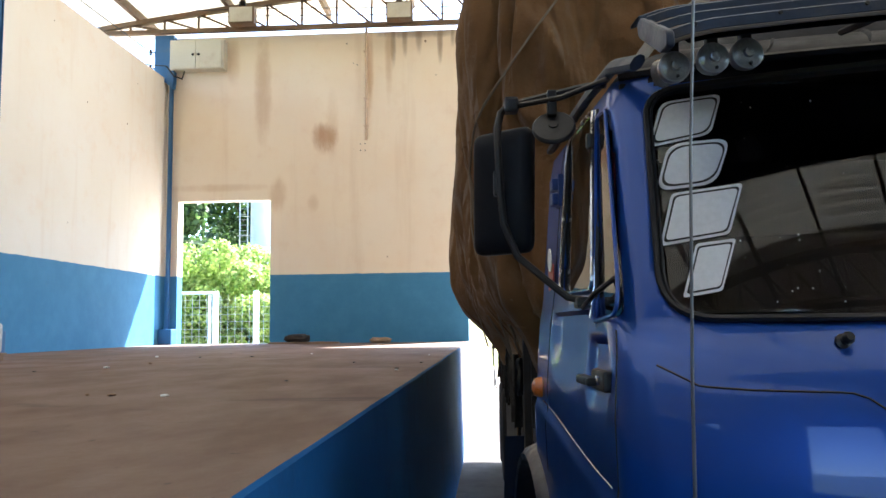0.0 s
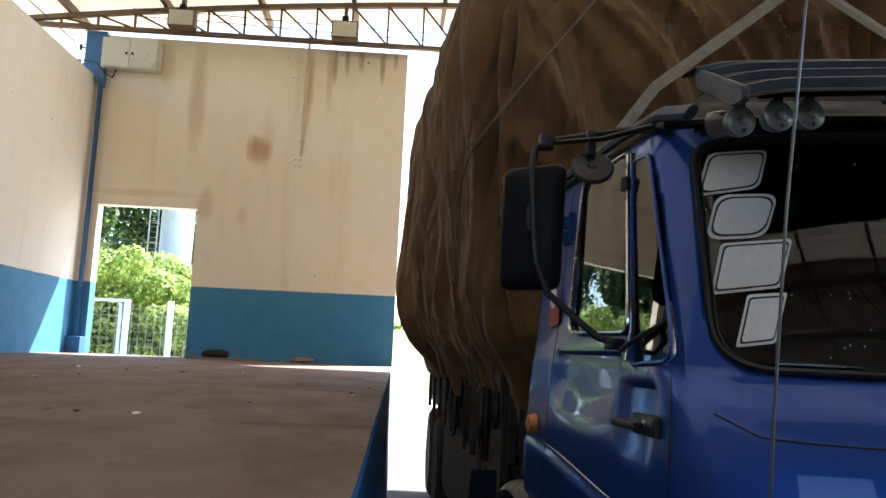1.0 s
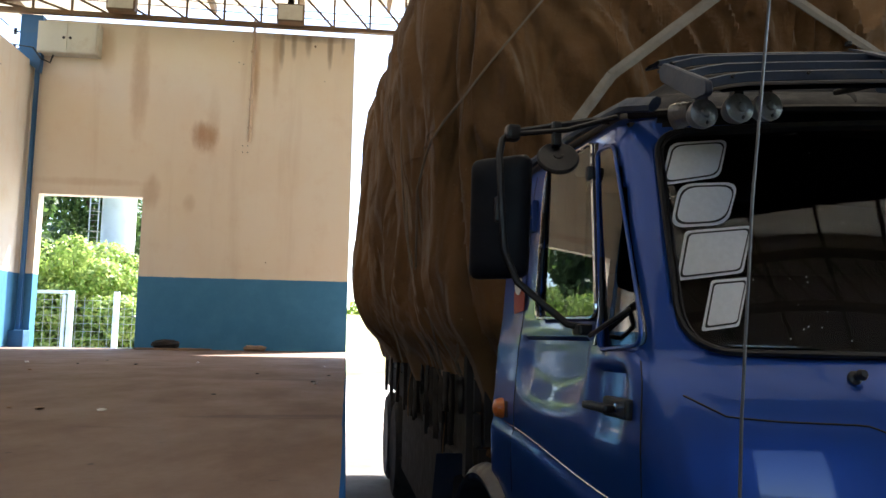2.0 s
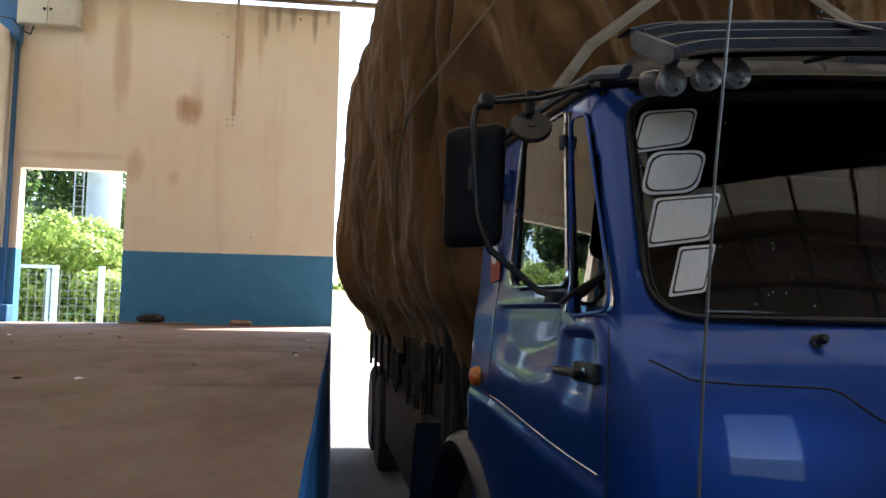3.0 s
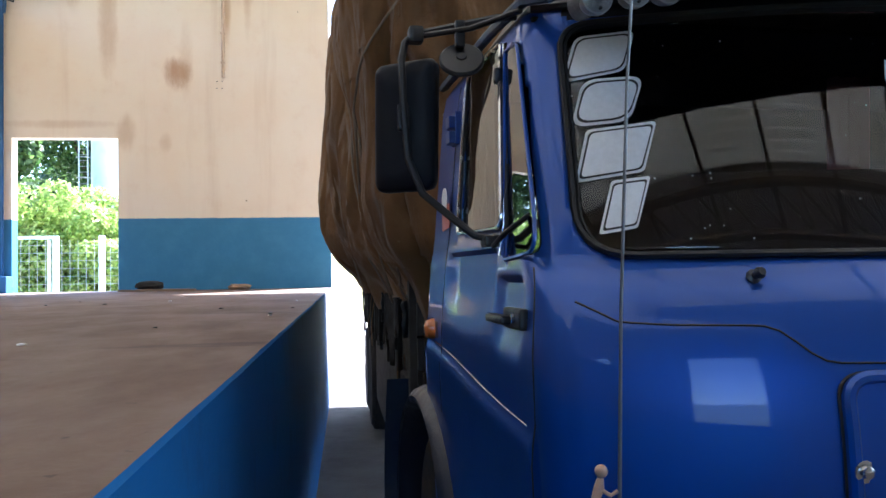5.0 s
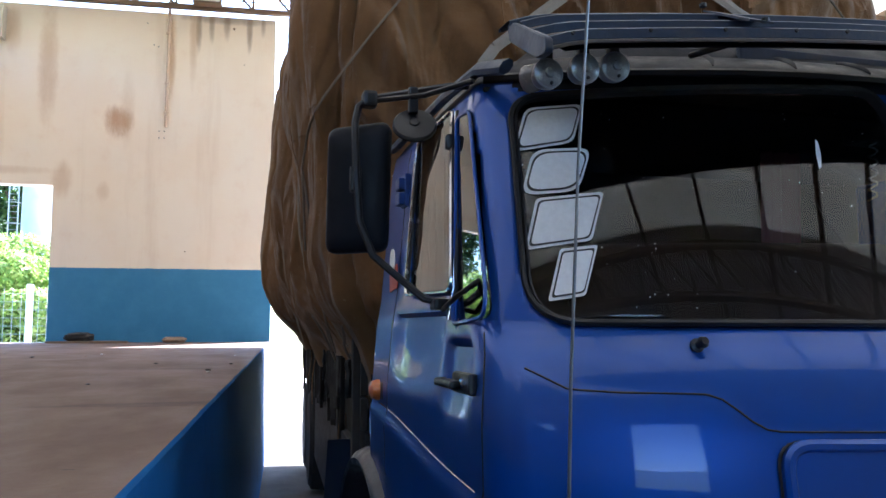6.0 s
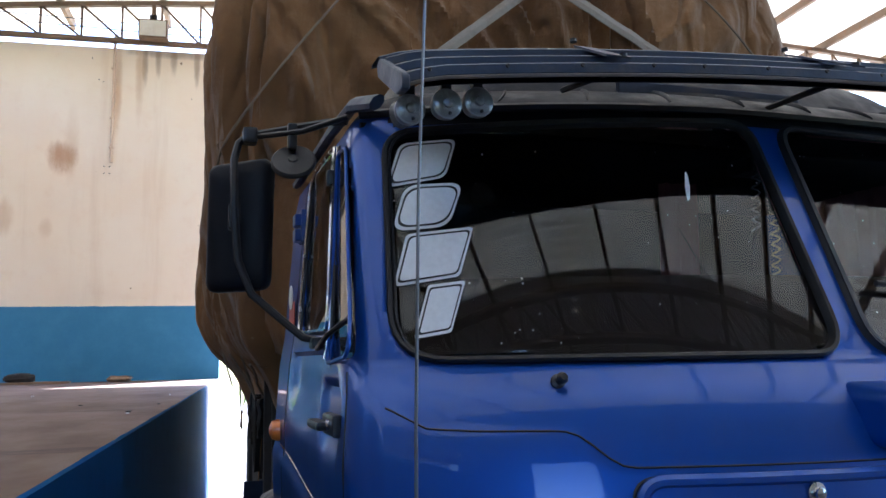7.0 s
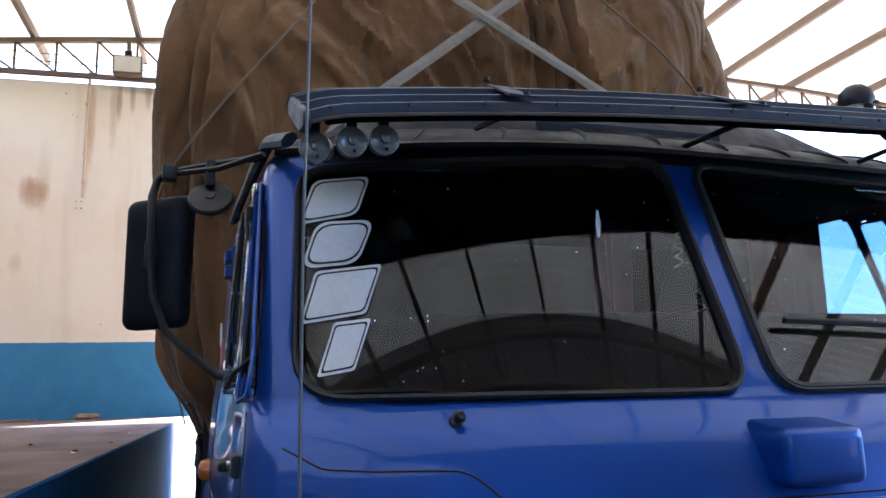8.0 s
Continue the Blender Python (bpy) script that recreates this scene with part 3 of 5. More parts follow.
for v in bm.verts:
    v.co += v.normal * 0.008 * noise.noise(v.co * 13)
part("wrapped_boxes", bm, M_WRAP, pal, "boxes under crinkled clear wrap", smooth=True)
part("carton", boxed((-0.21, -0.21, 0.33), (0.2, 0.2, 0.35), 0.01), M_CARDBOARD, pal)

# small litter on the dock
rng = random.Random(3)
for k in range(26):
    x, y = rng.uniform(-3.2, -0.1), rng.uniform(1.4, 9)
    r = rng.uniform(0.006, 0.02)
    bm = bmesh.new()
    bmesh.ops.create_icosphere(bm, subdivisions=1, radius=r)
    for v in bm.verts:
        v.co = Vector((v.co.x * rng.uniform(0.6, 1.5), v.co.y * rng.uniform(0.6, 1.6), v.co.z * 0.35))
    ob = part("crumb", bm, rng.choice([M_LIGHTWOOD, M_RUBBER, M_WHITE]))
    ob.location = (x, y, DOCK + r * 0.3)
    tagged(ob, "small crumb of debris on the dock", "debris", "dock debris")

# ---- outside ----


def smooth_step(t):
    t = min(max(t, 0), 1)
    return t * t * (3 - 2 * t)



def leaves(name, blobs, count, size, material, parent, seed, label=""):
    """Many small folded leaves spread over clumps of (x, y, z, radius)."""
    g = np.random.default_rng(seed)
    b = np.array(blobs)
    w = b[:, 3] ** 2
    pick = g.choice(len(b), count, p=w / w.sum())
    d = g.normal(size=(count, 3))
    d /= np.linalg.norm(d, axis=1)[:, None]
    c = b[pick, :3] + d * (b[pick, 3] * g.uniform(0.55, 1.05, count) ** 0.6)[:, None]
    nrm = d + g.normal(scale=0.6, size=(count, 3)) + np.array([0, 0, 0.4])
    nrm /= np.linalg.norm(nrm, axis=1)[:, None]
    a = np.cross(nrm, g.normal(size=(count, 3)))
    a /= np.linalg.norm(a, axis=1)[:, None]
    e = np.cross(nrm, a)
    s = size * g.uniform(0.6, 1.35, count)[:, None]
    v = np.stack([c - a * s, c + e * s * 0.55 - nrm * s * 0.1, c + a * s - nrm * s * 0.25, c - e * s * 0.55 - nrm * s * 0.1], axis=1).reshape(-1, 3)
    f = [(4 * i + p, 4 * i + q, 4 * i + r) for i in range(count) for p, q, r in ((0, 1, 2), (0, 2, 3))]
    return raw(name, v.tolist(), f, material, parent, label)


def tree(x, y, h, r, seed, mat_, count, size, name="tree", label="dense dark green tree behind the building", low=0.25):
    g = random.Random(seed)
    t = thing(name, label, "tree" if name == "tree" else "bush", Matrix.Translation((x, y, 0)), name + "s outside")
    bm = bmesh.new()
    tube(bm, [(0, 0, -0.1), (0.1, 0.05, h * 0.3), (0.0, 0.1, h * 0.75)], [h * 0.03, h * 0.022, h * 0.006], 8)
    blobs = []
    for k in range(15):
        a, z = g.uniform(0, 6.28), g.uniform(low, 0.95) * h
        q = r * g.uniform(0.3, 0.85) * (1.1 - 0.5 * (z / h))
        p = (math.cos(a) * q, math.sin(a) * q, z)
        tube(bm, [(0, 0.05, z * 0.6), (p[0] * 0.5, p[1] * 0.5, z * 0.85), p], [h * 0.01, h * 0.006, h * 0.002], 5)
        blobs.append((*p, r * g.uniform(0.28, 0.5)))
    part("trunk", bm, M_BARK, t, smooth=True)
    leaves("crown", blobs, count, size, mat_, t, seed)
    return t


for k, (x, y, h, r) in enumerate([(-15.2, 34, 10.5, 4.5), (-20, 38, 11, 5.5), (-8.0, 56, 14, 5.0), (-24, 33, 10, 5), (-13.2, 31, 9, 2.6), (-14.5, 50, 13.5, 6), (-16, 56, 14, 7)]):
    tree(x, y, h, r, 10 + k, M_LEAF_DARK, 21000, 0.17, low=0.12)
for k, (x, y, h, r) in enumerate([(-7.6, 20.2, 3.6, 1.5), (-6.3, 20.6, 3.5, 1.4), (-5.3, 20.0, 2.9, 1.2), (-4.2, 20.5, 2.3, 1.2), (-8.9, 21.5, 3.9, 1.5), (-6.8, 23.2, 3.7, 1.6),
                                  (-5.2, 23.5, 2.9, 1.4), (-3.0, 21.5, 2.4, 1.3)]):
    tree(x, y, h, r, 40 + k, M_LEAF, 12000, 0.062, "bush", "tall bright green leafy bush in full sun", 0.08)

tree(-9.75, 38, 4.6, 0.9, 77, M_LEAF_DARK, 5000, 0.12, low=0.3)

tank = thing("water_tower", "tall white steel water tower with a caged ladder", "water tower", Matrix.Translation((-12.2, 45, 0)))
part("shell", lathe(bmesh.new(), [(0.86, 0), (0.86, 3.0), (0.875, 3.02), (0.86, 3.04), (0.86, 6), (0.875, 6.02), (0.86, 6.04), (0.86, 9.0), (0.875, 9.02), (0.86, 9.04), (0.86, 14), (0.2, 14.6)], 40), M_WHITEPAINT, tank, smooth=True)
bm = bmesh.new()
for s in (-0.22, 0.22):
    bar(bm, (-1.05 + s, -0.75, 0), (-1.05 + s, -0.75, 14), 0.05, 0.05)
for k in range(46):
    bar(bm, (-1.27, -0.75, 0.3 * k), (-0.83, -0.75, 0.3 * k), 0.03, 0.03)
part("ladder", bm, M_WIRE, tank)
bm = bmesh.new()
for k in range(11):
    z = 2.4 + 1.05 * k
    tube(bm, [(-1.05 + 0.34 * math.cos(a), -0.75 - 0.34 * math.sin(a), z) for a in (0, 0.5, 1.05, 1.57, 2.1, 2.6, 3.14)], 0.03, 5)
tagged(part("ladder_cage", bm, M_WIRE, tank), kind="stuff")

fence = thing("fence", "pale blue post and wire mesh fence", "fence", Matrix.Translation((0, 17.0, 0)))
for x in (-6.9, -5.3, -4.45, -2.9, -1.4, -8.5):
    part("post", boxed((x - 0.05, -0.05, -0.02), (x + 0.05, 0.05, 2.28), 0.008), M_FENCE, fence)
part("top_rail", bar(bmesh.new(), (-8.5, 0, 2.25), (-5.3, 0, 2.25), 0.06, 0.06), M_FENCE, fence)
for x in (-5.42, -6.75):
    part("gate_stile", bar(bmesh.new(), (x, -0.01, 0.1), (x, -0.01, 2.2), 0.05, 0.05), M_FENCE, fence)
bm = bmesh.new()
for k in range(14):
    bar(bm, (-8.5, 0.02, 0.15 + 0.15 * k), (-1.4, 0.02, 0.15 + 0.15 * k), 0.006, 0.006)
for k in range(48):
    bar(bm, (-8.5 + 0.15 * k, 0.026, 0.1), (-8.5 + 0.15 * k, 0.026, 2.2), 0.006, 0.006, (0, 1, 0))
part("wire_mesh", bm, M_WIRE, fence)

bank = grid(bmesh.new(), 12, 60, lambda i, j: (-50 + 2.5 * j, 42 + 2 * i, 3.0 * smooth_step(i / 10) - 0.02 + 0.25 * noise.noise((j * 0.4, i * 0.5, 0))))
tagged(part("embankment", bank, M_BANK, smooth=True), "dry grassy bank behind the yard", "bank", kind="structure")
g = np.random.default_rng(7)
blobs = [(g.uniform(-45, 90), 64 + g.uniform(-2, 4), g.uniform(3.0, 3.7), g.uniform(0.5, 1.1)) for _ in range(170)]
tagged(leaves("hedgerow", blobs, 26000, 0.25, M_LEAF, None, 8), "green hedgerow along the top of the bank", "hedge", kind="stuff")


def hills(i, j):
    a = 2 * math.pi * j / 120
    r = (420, 520, 700)[i]
    return (r * math.cos(a), r * math.sin(a), -2 if i == 0 else (i * 0.5) * (18 + 70 * max(0, -math.sin(a)) + 38 * abs(noise.noise((math.cos(a) * 3, math.sin(a) * 3, 0.3))) + 5 * noise.noise((math.cos(a) * 14, math.sin(a) * 14, 2))))


tagged(part("backdrop", grid(bmesh.new(), 2, 120, hills), M_HILL, smooth=True), "low wooded hills on the horizon", "hills", kind="structure")

# ---- the truck ----
T = pose(1.762, 2.30, 0, 0, 0, 4.4)
truck = thing("truck", "old blue cab-over truck with a split windscreen, parked beside the dock", "truck", T)
C_TAB = [(0.45, -0.24), (1.0, -0.265), (1.1, -0.263), (1.2, -0.255), (1.25, -0.247), (1.3, -0.235), (1.34, -0.221), (1.38, -0.204), (1.42, -0.184), (1.463, -0.155), (1.50, -0.105), (2.11, 0.165), (2.16, 0.20), (2.21, 0.28), (2.25, 0.38), (2.28, 0.55)]
K_TAB = [(0.45, 0.28), (1.5, 0.28), (2.28, 0.25)]
U_TAB = [(0.45, 1.07), (1.1, 1.095), (1.3, 1.10), (1.5, 1.085), (1.6, 1.068), (2.05, 1.03), (2.12, 1.015), (2.18, 0.97), (2.22, 0.9), (2.25, 0.8), (2.28, 0.65)]
REAR = 1.42
SEAM = [(0.0, 1.300), (0.595, 1.302), (0.615, 1.306), (0.638, 1.322), (0.672, 1.356), (0.69, 1.367), (0.71, 1.371), (0.86, 1.372), (0.95, 1.377), (1.01, 1.412), (1.08, 1.45), (1.2, 1.5)]


def smooth01(a, b, x):
    t = min(max((x - a) / (b - a), 0), 1)
    return t * t * (3 - 2 * t)


def bow(u, w):
    """The curve of the cab's front, flatter on the driver's side."""
    return lerp(K_TAB, w) * (1.0 if u < 0 else 0.12)


def front(u, w):
    if 1.5 <= w <= 2.08:
        return lerp(C_TAB, w) + bow(u, w) * u * u
    return sum(lerp(C_TAB, w + d) for d in (-0.03, -0.018, -0.006, 0.006, 0.018, 0.03)) / 6 + bow(u, w) * u * u


def crease_w(v):
    """The height of the pressed line across the door."""
    return 1.235 - 0.035 * smooth01(1.2, 0.3, v) - 0.056 * (1.2 - v)


def skin(col, w):
    """A point of the cab's skin; col runs 0 rear left, 1 front left, 2 middle, 3 front right, 4 rear right."""
    sgn = -1 if col <= 2 else 1
    c = col if col <= 2 else 4 - col
    hw, r = lerp(U_TAB, w), 0.055
    ue = hw - r
    vf = front(sgn * ue, w)
    slope = 2 * bow(sgn, w) * ue
    if c >= 1.12:
        u = ue * (2 - c) / 0.88
        v = front(sgn * u, w)
        v -= 0.004 * smooth01(lerp(SEAM, u) + 0.012, lerp(SEAM, u) - 0.016, w)
        return Vector((sgn * u, v, w))
    pa, pc, pb = Vector((ue, vf)), Vector((hw, vf + slope * r)), Vector((hw, vf + slope * r + 0.07))
    if c >= 1.0:
        t = (1.12 - c) / 0.12
        p = pa * (1 - t) ** 2 + pc * 2 * t * (1 - t) + pb * t * t
        return Vector((sgn * p.x, p.y, w))
    v = pb.y + (REAR - pb.y) * (1 - c)
    d = 0.012 * smooth01(-0.004, 0.045, crease_w(v) - w)
    bowl = 1.30 + 0.5 * (v - 0.80) ** 2
    dip = smooth01(0.49, 0.56, v) * smooth01(1.17, 1.02, v) * smooth01(bowl, bowl + 0.13, w) * smooth01(1.545, 1.527, w)
    dip2 = smooth01(0.22, 0.28, v) * smooth01(0.50, 0.42, v) * smooth01(1.25, 1.36, w) * smooth01(1.475, 1.455, w)
    wave = 0.0012 * noise.noise((v * 2.6, w * 2.4, sgn * 3))
    return Vector((sgn * (hw + d - 0.023 * dip - 0.014 * dip2 + wave), v, w))


WS = rounded([(-0.985, 1.512), (-0.038, 1.508), (-0.045, 2.098), (-0.948, 2.072)], [0.11, 0.085, 0.07, 0.07], 7)
QUARTER = rounded([(0.172, 1.525), (0.430, 1.508), (0.568, 2.065), (0.45, 2.055)], [0.05, 0.04, 0.03, 0.03], 5)
MAIN = rounded([(0.460, 1.592), (0.985, 1.60), (1.01, 2.105), (0.605, 2.10)], 0.04, 5)
COLS = [k / 78 for k in range(79)] + [1 + 0.12 * k / 10 for k in range(1, 11)] + [1.12 + 0.88 * k / 74 for k in range(1, 75)]
COLS = COLS + [4 - c for c in COLS[-2::-1]]
ROWS_W = [0.45 + 0.05 * k for k in range(13)] + [1.08 + 0.0125 * k for k in range(98)]
ROWS_W = [w for w in ROWS_W if w < 2.28] + [2.28]
SKIN = [[skin(c, w) for c in COLS] for w in ROWS_W]


def opening(p, col):
    if abs(p.y - 1.5) < 0.6 and p.z < 1.1 and math.hypot(p.y - 1.5, p.z - 0.52) < 0.49 and abs(p.x) > 0.9:
        return "wheel"
    if 1.06 <= col <= 2.94:
        if inside(-abs(p.x), p.z, WS):
            return "ws"
    elif inside(p.y, p.z, QUARTER):
        return "quarter"
    elif inside(p.y, p.z, MAIN):
        return "main"
    return ""


CELL = [[opening((SKIN[i][j] + SKIN[i + 1][j + 1]) / 2, (COLS[j] + COLS[j + 1]) / 2) for j in range(len(COLS) - 1)] for i in range(len(ROWS_W) - 1)]
bm = grid(bmesh.new(), len(ROWS_W) - 1, len(COLS) - 1, lambda i, j: SKIN[i][j], lambda i, j: not CELL[i][j])
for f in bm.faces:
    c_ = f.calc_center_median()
    # the strip above the windscreen is coloured dark as the rack's shadow
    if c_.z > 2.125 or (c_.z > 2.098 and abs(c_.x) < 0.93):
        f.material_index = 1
shell = part("cab_body", bm, [M_BLUE, M_ROOF_SHADED], truck, "glossy worn blue cab body", smooth=True)
facing = sum(f.normal.dot(f.center - Vector((0, 0.7, f.center.z))) * f.area for f in shell.data.polygons)
if facing < 0:
    shell.data.flip_normals()
sol = shell.modifiers.new("thickness", "SOLIDIFY")
sol.thickness, sol.offset = 0.012, -1.0

# roof panel with pressed ribs
def roof_pt(i, j):
    u = -0.86 + 1.72 * j / 66
    v0 = front(u, 2.225)
    t = i / 20
    rib = 0.006 * max(0, math.cos(u * 2 * math.pi / 0.22)) ** 3
    crown = 2.235 + 0.165 * (1 - abs(u / 0.86) ** 6) + rib
    return (u, v0 + (1.42 - v0) * t, 2.222 + (crown - 2.222) * math.sin(math.pi / 2 * min(1.0, t / 0.22)))


part("roof_panel", grid(bmesh.new(), 20, 66, roof_pt), M_ROOF_SHADED, truck, "dusty ribbed roof panel, coloured dark for the rack's shade", smooth=True)
for k in range(-4, 5):
    u = 0.22 * k
    bm = bmesh.new()
    pts = []
    for q in range(9):
        w = 2.165 + 0.115 * q / 8
        pts.append((u * (1 - 0.02 * q), front(u, w) - 0.002, w))
    part("roof_rib", tube(bm, pts, [0.003, 0.008, 0.011, 0.012, 0.012, 0.011, 0.010, 0.008, 0.004], 8, flat=0.25), M_ROOF_SHADED, truck, smooth=True)
part("drip_rail", tube(bmesh.new(), [(-s, front(-s, 2.135) - 0.008, 2.135) for s in [1.0 - 2.0 * k / 40 for k in range(41)]], 0.012, 6), M_RUBBER, truck)
for sg in (-1, 1):
    part("drip_rail", tube(bmesh.new(), [(sg * 0.985, 0.30, 2.128), (sg * 1.02, 0.40, 2.15), (sg * 1.022, 0.7, 2.165), (sg * 1.022, 1.42, 2.165)], 0.026, 8, flat=0.6), M_RACK, truck, "dusty roof gutter", smooth=True)


def on_front(poly, off):
    return [(a, front(a, b) + off, b) for a, b in poly]


def side_u(v, w):
    return lerp(U_TAB, w)


def side_at(sg, v, w, off=0.0):
    """The place on the cab's side at that depth and height."""
    y0 = skin(1.0, w).y
    p = skin(min(max(1 - (v - y0) / (REAR - y0), 0), 1), w)
    return (sg * (abs(p.x) + off), v, w)


def dense(poly, step=0.03):
    out = []
    for (a, b), (c, d) in zip(poly, poly[1:] + poly[:1]):
        k = max(1, int(math.hypot(c - a, d - b) / step))
        out += [(a + (c - a) * i / k, b + (d - b) * i / k) for i in range(k)]
    return out


for sg in (-1, 1):
    # windscreen panes, seals and side glass
    pane = [(sg * -a, b) for a, b in WS]
    seal = part("windscreen_seal", tube(bmesh.new(), on_front(dense(pane), -0.003), 0.015, 8, True, 0.6), M_RUBBER, truck, smooth=True)
    bead = part("seal_bead", tube(bmesh.new(), [(x * 0.995 - sg * 0.002, y - 0.012, z) for x, y, z in on_front(dense(pane), -0.002)], 0.0035, 5, True), M_PLASTIC, seal)
    bm = bmesh.new()
    grid(bm, 46, 74, lambda i, j: (sg * (0.02 + 0.985 * j / 74), front(sg * (0.02 + 0.985 * j / 74), 1.49 + 0.64 * i / 46) + 0.006, 1.49 + 0.64 * i / 46),
         lambda i, j: inside(-(0.02 + 0.985 * (j + 0.5) / 74), 1.49 + 0.64 * (i + 0.5) / 46, WS))
    g_ = part("windscreen", bm, M_GLASS, truck, "dark windscreen pane with dust specks", smooth=True)
    g_.modifiers.new("thickness", "SOLIDIFY").thickness = 0.005
    g_.visible_shadow = False
    for poly, nm in ((QUARTER, "quarter_window"), (MAIN, "door_window")):
        bm = bmesh.new()
        vs = [bm.verts.new((sg * (1.071 - 0.072 * (b - 1.5)), a, b)) for a, b in poly]
        bm.faces.new(vs)
        bmesh.ops.triangulate(bm, faces=bm.faces[:])
        g_ = part(nm, bm, M_DOORGLASS, truck)
        g_.modifiers.new("thickness", "SOLIDIFY").thickness = 0.004
        g_.visible_shadow = False
        ring = [(sg * (side_u(a, b) + 0.003), a, b) for a, b in dense(poly)]
        part("window_frame", tube(bmesh.new(), ring, 0.005, 8, True), M_RUBBER if nm == "door_window" else M_BLUE, g_, smooth=True)
        if nm == "door_window":
            part("window_trim", tube(bmesh.new(), [(x + sg * 0.007, y, z) for x, y, z in ring], 0.0055, 6, True), M_CHROME, g_, "bright worn metal trim", smooth=True)
    # channel between the two side windows
    post = [(0.446, 1.52), (0.446, 1.60), (0.588, 2.09)]
    part("window_channel", tube(bmesh.new(), [side_at(sg, a, b, 0.001) for a, b in post], 0.006, 8), M_RUBBER, truck, smooth=True)
    part("channel_strip", tube(bmesh.new(), [side_at(sg, a + 0.004, b, 0.006) for a, b in post], 0.0035, 6), M_CHROME, truck, "bright window channel strip", smooth=True)
    # catches on the window post
    for v, w in ((0.448, 1.60), (0.58, 2.00)):
        part("window_catch", boxed((sg * 1.036, v - 0.014, w - 0.022), (sg * 1.060, v + 0.012, w + 0.022), 0.009), M_PLASTIC, truck, "black window catch")
    # door shut lines and crease, laid on the skin
    line = [(0.175, 1.49), (0.16, 1.44), (0.15, 1.30), (0.15, 0.75)]
    pts = [(a + (c - a) * k / 12, b + (d - b) * k / 12) for (a, b), (c, d) in zip(line, line[1:]) for k in range(12)]
    part("door_shut_line", tube(bmesh.new(), [side_at(sg, a, b) for a, b in pts], 0.0019, 5), M_RUBBER, truck)
    part("door_shut_line", tube(bmesh.new(), [side_at(sg, 1.15, 1.02 + 0.04 * k) for k in range(28)], 0.0019, 5), M_RUBBER, truck)
    part("door_crease", tube(bmesh.new(), [side_at(sg, 1.27 - 1.06 * k / 60, crease_w(1.27 - 1.06 * k / 60) + 0.002, 0.0) for k in range(61)], 0.0022, 6), M_CHROME, truck, "worn bright door crease")
    # door handle
    h = part("door_handle", boxed((sg * 1.088, 0.20, 1.352), (sg * 1.112, 0.34, 1.40), 0.008), M_PLASTIC, truck, "black door handle")
    part("grip", boxed((sg * 1.105, 0.27, 1.362), (sg * 1.135, 0.42, 1.382), 0.007), M_PLASTIC, h)
    part("lock", lathe(bmesh.new(), [(0.011, 0), (0.011, 0.008), (0.004, 0.009)], 12, pose(sg * 1.111, 0.245, 1.378, 0, 90 * sg, 0)), M_CHROME, h, "small chrome lock")
    # side marker lamp
    lamp = part("side_marker", lathe(bmesh.new(), [(0.036, 0), (0.036, 0.022), (0.03, 0.04), (0.012, 0.048)], 18, pose(sg * 1.085, 1.30, 1.285, 0, 90 * sg, 0)), M_AMBER, truck, "amber side marker lamp", smooth=True)
    part("marker_base", boxed((sg * 1.08, 1.225, 1.255), (sg * 1.10, 1.275, 1.315), 0.006), M_RUBBER, lamp)
    # wheel arch
    bm = bmesh.new()
    arcs = [math.pi * (0.0 + 1.0 * k / 24) for k in range(25)]
    prof = [(1.02, 0.49), (1.11, 0.49), (1.135, 0.50), (1.14, 0.52), (1.12, 0.545), (1.085, 0.56)]
    grid(bm, 24, 5, lambda i, j: (sg * prof[j][0], 1.5 - prof[j][1] * math.cos(arcs[i]), 0.50 + prof[j][1] * math.sin(arcs[i])))
    part("wheel_arch", bm, M_ARCH, truck, "flared dusty dark blue wheel arch", smooth=True)
    # front wheel
    wh = part("wheel", lathe(bmesh.new(), [(0.1, -0.02), (0.22, 0.0), (0.25, 0.06), (0.27, 0.08), (0.27, -0.08), (0.1, -0.08)], 28, pose(sg * 0.93, 1.5, 0.47, 0, 90 * sg, 0)), M_RACK, truck, smooth=True)
    part("tyre", lathe(bmesh.new(), [(0.27, -0.1), (0.40, -0.125), (0.45, -0.10), (0.462, 0.0), (0.45, 0.10), (0.40, 0.125), (0.27, 0.1)], 36, pose(sg * 0.93, 1.5, 0.47, 0, 90 * sg, 0)), M_TYRE, wh, smooth=True)

# cab lining, seats, dash
bm = box(bmesh.new(), (-1.0, 1.36, 0.7), (1.0, 1.385, 2.1))
box(bm, (-1.0, 0.42, 2.10), (1.0, 1.38, 2.112))
box(bm, (-1.0, 0.2, 1.0), (1.0, 1.38, 1.05))
part("cab_lining", bm, M_DARK, truck)
rear_w = [0.5, 1.3, 1.6, 2.05, 2.12, 2.18, 2.22, 2.25, 2.275]
part("cab_rear", slab(bmesh.new(), [(-lerp(U_TAB, w), w) for w in rear_w] + [(lerp(U_TAB, w), w) for w in rear_w[::-1]], 1.40, 1.425), M_BLUE, truck)
bm = bmesh.new()
prof = [(0.035, 1.30), (0.035, 1.655), (0.045, 1.68), (0.07, 1.695), (0.30, 1.70), (0.34, 1.67), (0.36, 1.30)]
grid(bm, 60, 6, lambda i, j: (-0.95 + 1.9 * i / 60, front(-0.95 + 1.9 * i / 60, prof[j][1]) + prof[j][0], prof[j][1]))
part("dashboard", bm, M_DASH, truck, "dark reddish dashboard", smooth=True)
